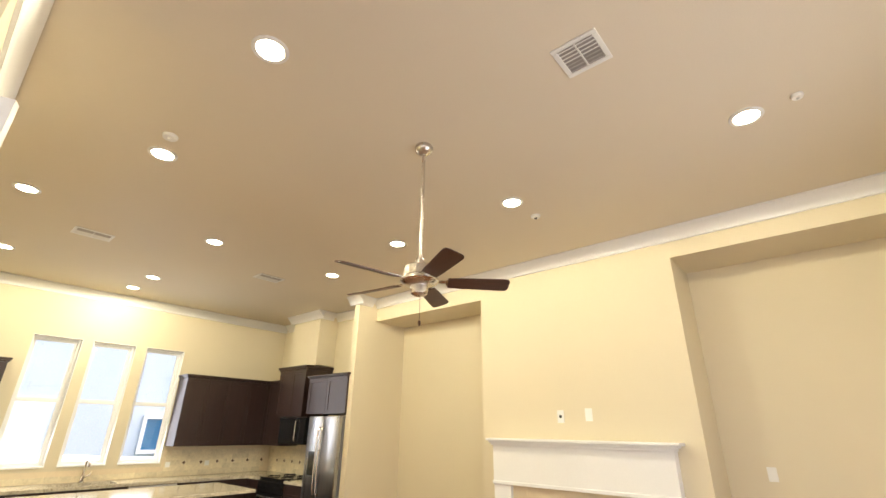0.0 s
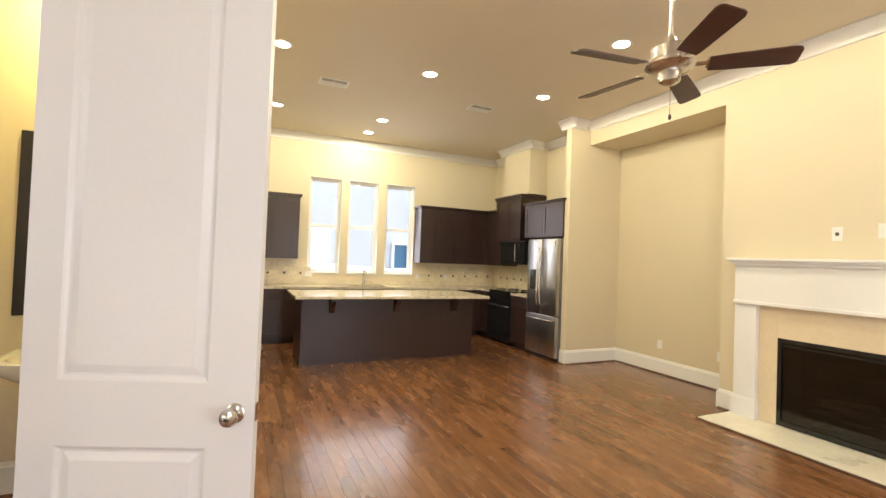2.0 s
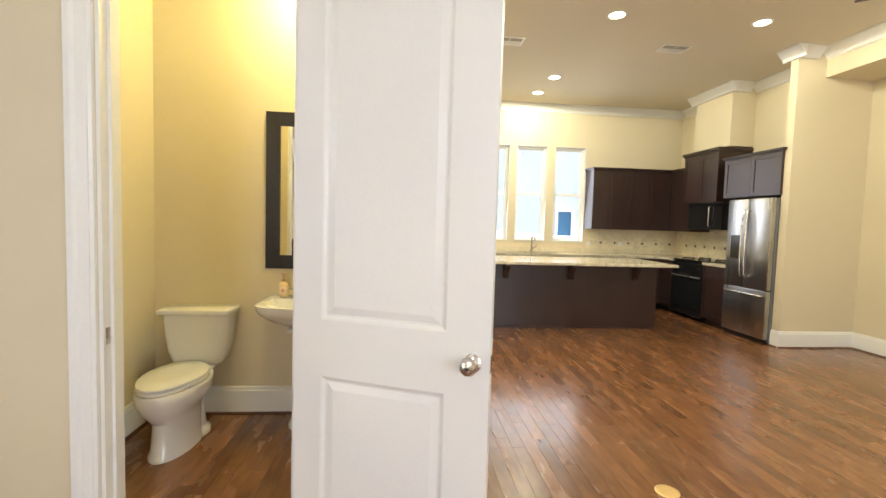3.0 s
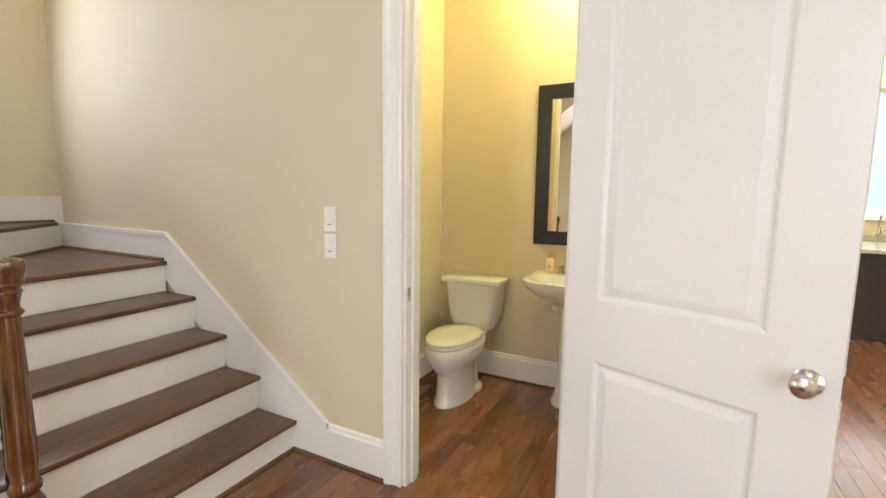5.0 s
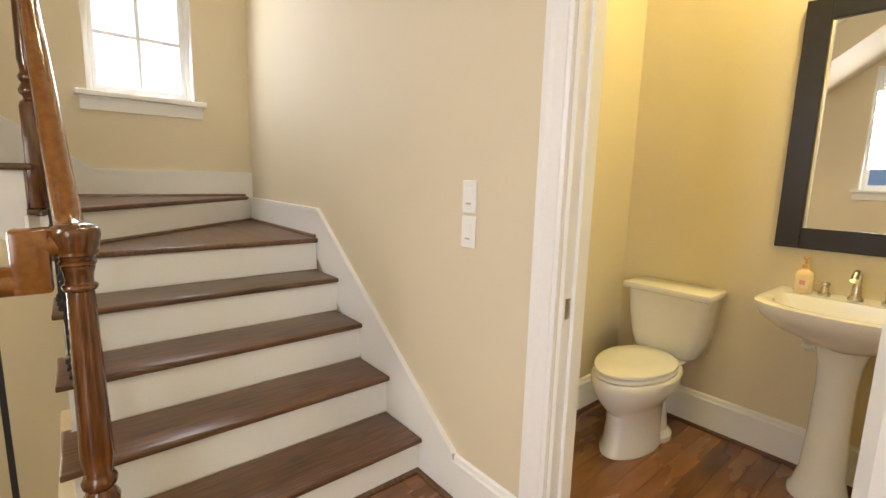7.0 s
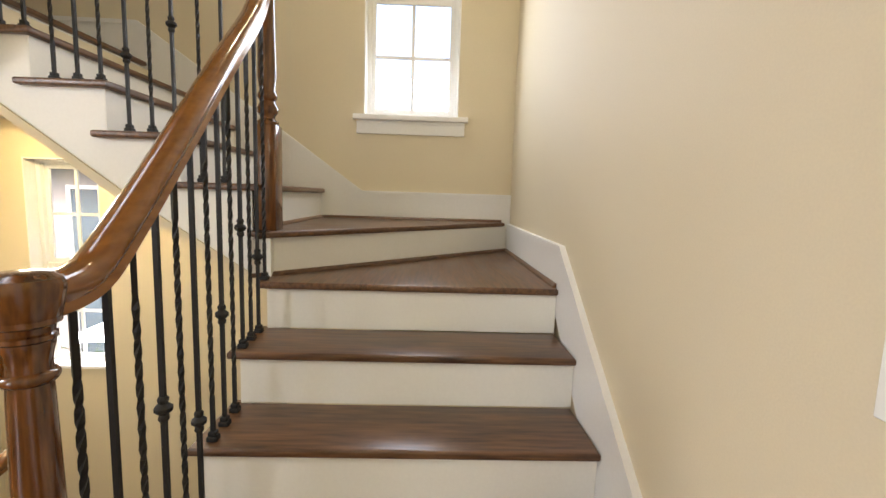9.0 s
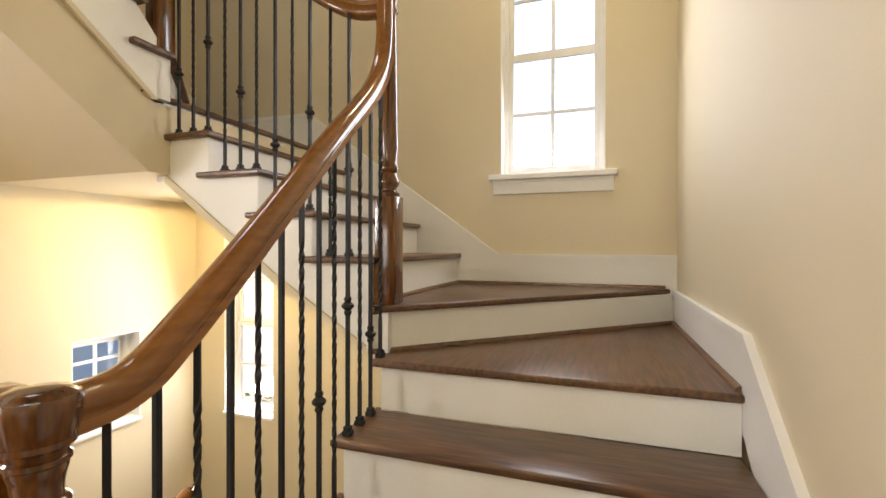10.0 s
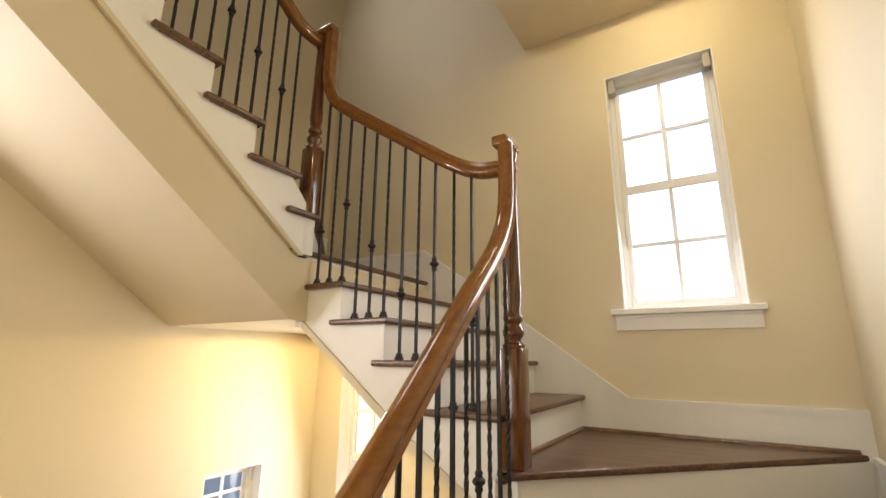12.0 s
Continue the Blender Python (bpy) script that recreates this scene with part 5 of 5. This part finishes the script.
part("seat", loft(bmesh.new(), [oval(TX, TY, 0.165, 0.284, 0.399, 0.8), oval(TX, TY, 0.173, 0.292, 0.405, 0.8), oval(TX, TY, 0.173, 0.292, 0.416, 0.8), oval(TX, TY, 0.165, 0.284, 0.421, 0.8)]), PORCELAIN, toilet, "", True, True)
part("lid", loft(bmesh.new(), [oval(TX, TY, 0.162, 0.280, 0.4235, 0.8), oval(TX, TY, 0.171, 0.29, 0.429, 0.8), oval(TX, TY, 0.170, 0.289, 0.438, 0.8), oval(TX, TY, 0.150, 0.265, 0.446, 0.8), oval(TX, TY, 0.08, 0.15, 0.447, 0.8)]), PORCELAIN, toilet, "", True, True)

SX, SYY = 0.50, 1.17
sink = thing("pedestal_sink", (SX, 1.2, 0), "white porcelain pedestal sink with rounded basin", "sink")


def dee(hx, y0, y1, z, k=9):
    """A basin outline: straight at the wall (y1), bowed at the front (y0)."""
    pts = [(SX - hx, y1, z), (SX - hx, y0 + 0.16, z)]
    for i in range(1, k):
        a = math.pi * i / k
        pts.append((SX - hx * math.cos(a), y0 + 0.16 - 0.16 * math.sin(a) ** 0.8, z))
    return pts + [(SX + hx, y0 + 0.16, z), (SX + hx, y1, z)]


part("basin", loft(bmesh.new(), [dee(0.09, 1.16, 1.36, 0.655), dee(0.14, 1.10, 1.40, 0.685), dee(0.215, 1.01, 1.412, 0.728), dee(0.262, 0.96, 1.416, 0.775), dee(0.279, 0.937, 1.418, 0.808), dee(0.283, 0.932, 1.418, 0.838), dee(0.268, 0.947, 1.41, 0.845), dee(0.23, 0.977, 1.285, 0.84), dee(0.195, 1.0, 1.27, 0.785), dee(0.11, 1.07, 1.25, 0.745)]), PORCELAIN, sink, "", True, True)
part("pedestal", lathe(bmesh.new(), [(0.108, 0), (0.108, 0.022), (0.094, 0.045), (0.078, 0.12), (0.068, 0.3), (0.066, 0.5), (0.072, 0.6), (0.09, 0.665), (0.11, 0.69)], 24, (SX, 1.23, 0)), PORCELAIN, sink, "", True, True)
part("drain_trap", tube(bmesh.new(), [(SX - 0.13, 1.40, 0.62), (SX - 0.13, 1.33, 0.61), (SX - 0.06, 1.28, 0.63)], 0.016, (0, 0, 1)), PLASTIC, sink, "", True, True)
fau = thing("bathroom_faucet", (SX, 1.34, 0.846), "polished nickel three-piece basin faucet", "faucet")
part("spout", tube(bmesh.new(), [(0, 0, 0), (0, 0, 0.08), (0, -0.02, 0.115), (0, -0.07, 0.12), (0, -0.11, 0.095)], 0.013, (1, 0, 0)), NICKEL, fau, "", True)
part("spout_base", lathe(bmesh.new(), [(0.026, -0.002), (0.026, 0.008), (0.018, 0.02), (0.016, 0.06)], 16), NICKEL, fau, "", True)
for s in (-1, 1):
    hd = part("handle", lathe(bmesh.new(), [(0.022, -0.002), (0.022, 0.008), (0.014, 0.018), (0.013, 0.04), (0.018, 0.046), (0.016, 0.056), (0.001, 0.058)], 16, (s * 0.10, 0, 0)), NICKEL, fau, "", True)
    part("lever", boxes((s * 0.10 - 0.006, s * 0.10 + 0.006, -0.012, 0.012, 0.047, 0.055), (min(s * 0.10, s * 0.165), max(s * 0.10, s * 0.165), -0.006, 0.006, 0.047, 0.055), bevel=0.002), NICKEL, hd)
soap = thing("soap_dispenser", (0.325, 1.335, 0.846), "small clear bottle of amber hand soap with pump", "soap bottle")
part("bottle", loft(bmesh.new(), [[(x * 0.034, y * 0.022, z) for x, y in circle(s, 18)] for s, z in ((0.9, 0.0), (1.0, 0.006), (1.0, 0.075), (0.85, 0.09), (0.4, 0.1), (0.38, 0.108))]), SOAP, soap, "", True)
part("pump", lathe(bmesh.new(), [(0.013, 0.106), (0.013, 0.122), (0.005, 0.124), (0.005, 0.145), (0.012, 0.146), (0.012, 0.158), (0.001, 0.16)], 14), PUMP, soap, "orange plastic pump", True)
part("nozzle", boxes((-0.004, 0.004, -0.035, 0.0, 0.149, 0.157), bevel=0.0015), PUMP, soap)
part("label", boxes((-0.02, 0.02, -0.0225, -0.0195, 0.02, 0.07)), LABEL, soap)
part("label_mark", boxes((-0.010, 0.010, -0.0235, -0.0225, 0.035, 0.055)), PINK, soap)

mir = thing("wall_mirror", (0.5, 1.419, 1.03), "tall mirror in a wide flat black frame", "mirror")
M0, M1, MZ0, MZ1, MF = 0.185, 0.815, 1.03, 2.095, 0.092
for a, b, c, d in ((M0, M0 + MF, MZ0, MZ1), (M1 - MF, M1, MZ0, MZ1), (M0 + MF, M1 - MF, MZ0, MZ0 + MF), (M0 + MF, M1 - MF, MZ1 - MF, MZ1)):
    part("frame_side", boxes((a, b, 1.393, 1.4195, c, d), bevel=0.003), BLACKF, mir, "", False, True)
part("mirror_glass", boxes((M0 + MF - 0.004, M1 - MF + 0.004, 1.408, 1.413, MZ0 + MF - 0.004, MZ1 - MF + 0.004)), MIRROR, mir, "", False, True)


# ---- kitchen backsplash tiles ----
splash = solid("wall_backsplash", boxes((0.6, 6.2, KY - 0.004, KY - 0.0005, 0.91, 1.055), (0.6, 2.40, KY - 0.0041, KY - 0.0006, 1.055, 1.348), (4.41, 6.2, KY - 0.0041, KY - 0.0006, 1.055, 1.348)), LIMESTONE, "cream tiled backsplash with small brown accents", "backsplash")
side = solid("wall_backsplash_east", boxes((6.196, 6.1995, 3.96, KY - 0.01, 0.91, 1.395)), LIMESTONE, "cream tiled backsplash behind the range", "backsplash")


def tile_mesh(w, d, h, material):
    me = bpy.data.meshes.new("tile")
    bm = box(bmesh.new(), -w / 2, w / 2, -d, 0, -h / 2, h / 2)
    bm.to_mesh(me)
    bm.free()
    me.materials.append(material)
    return me


tile, accent = tile_mesh(0.147, 0.005, 0.071, TILE), tile_mesh(0.036, 0.0075, 0.036, ACCENT)
for row in range(5):
    z = 0.951 + 0.075 * row
    off = 0.075 * (row % 2)
    for k in range(36):
        x = 0.68 + off + 0.151 * k
        if x > 6.1 or (row > 1 and 2.45 < x < 4.5) or (row == 1 and 2.45 < x < 4.5):
            continue
        ob = new("tile", tile)
        ob.parent, ob.matrix_basis = splash, pose(x, KY - 0.004, z)
for x in [0.735 + 0.265 * k for k in range(7)] + [4.735 + 0.265 * k for k in range(6)]:
    ob = new("accent_tile", accent)
    ob.parent, ob.matrix_basis = splash, pose(x, KY - 0.0085, 1.10, 0, 45, 0)
for row in range(6):
    for k in range(14):
        y = 4.05 + 0.151 * k + 0.075 * (row % 2)
        if y < 6.04:
            ob = new("tile", tile)
            ob.parent, ob.matrix_basis = side, pose(6.196, y, 0.951 + 0.075 * row, 0, 0, -90)
for k in range(8):
    ob = new("accent_tile", accent)
    ob.parent, ob.matrix_basis = side, pose(6.1915, 4.12 + 0.24 * k, 1.10, 0, 45, -90)


# ---- floor planks ----
PW = 0.083
lengths = (0.55, 0.8, 1.05, 1.3, 1.6)
plank_mesh = {}
for l in lengths:
    me = bpy.data.meshes.new("plank")
    w, c = PW / 2 - 0.0003, 0.0007
    v = [(-w, 0.0006, -0.017), (w, 0.0006, -0.017), (w, l - 0.0006, -0.017), (-w, l - 0.0006, -0.017), (-w, 0.0006, -c), (w, 0.0006, -c), (w, l - 0.0006, -c), (-w, l - 0.0006, -c), (-w + c, 0.0006 + c, 0), (w - c, 0.0006 + c, 0), (w - c, l - 0.0006 - c, 0), (-w + c, l - 0.0006 - c, 0)]
    f = [(8, 9, 10, 11), (4, 5, 9, 8), (5, 6, 10, 9), (6, 7, 11, 10), (7, 4, 8, 11), (0, 1, 5, 4), (1, 2, 6, 5), (2, 3, 7, 6), (3, 0, 4, 7)]
    me.from_pydata(v, [], f)
    me.materials.append(PLANK)
    plank_mesh[l] = (me, v, f)

rng = random.Random(11)
verts, faces, singles = [], [], 0
for i in range(91):
    x = -0.66 + PW * (i + 0.5)
    if x > ALC:
        break
    # strips as far as the walls let them run
    runs = []
    if x < -0.55:
        runs = [(-1.26, 0.0)]
    elif x < -0.48:
        runs = [(-1.28, 1.42)]
    elif x < 1.28:
        runs = [(SY, 1.42)] + ([(1.54, KY)] if x > 0.6 else [])
    elif x > COLX + 0.05:
        runs = [(SY, 3.1), (3.235, KY)]
    else:
        runs = [(SY, KY)]
    for y0, y1 in runs:
        y = y0 - rng.random() * 1.0
        while y < y1 - 0.05:
            l = rng.choice(lengths)
            a, b = max(y, y0), min(y + l, y1)
            whole = a == y and b == y + l
            if whole and singles < 295 and ((1.5 < x < 4.2 and -1.4 < a and b < 3.0) or (x < 1.1 and -1.4 < a)):
                ob = new("plank", plank_mesh[l][0])
                ob.parent, ob.matrix_basis = floor, pose(x, a, 0)
                singles += 1
            elif b - a > 0.02:
                me, v, f = plank_mesh[l]
                n, s = len(verts), (b - a) / l
                verts += [(q[0] + x, a + q[1] * s, q[2]) for q in v]
                faces += [tuple(n + k for k in q) for q in f]
            y += l
me = bpy.data.meshes.new("planks")
me.from_pydata(verts, [], faces)
me.materials.append(PLANK)
ob = new("planks", me)
ob.parent = floor
tagged(ob, kind="stuff")
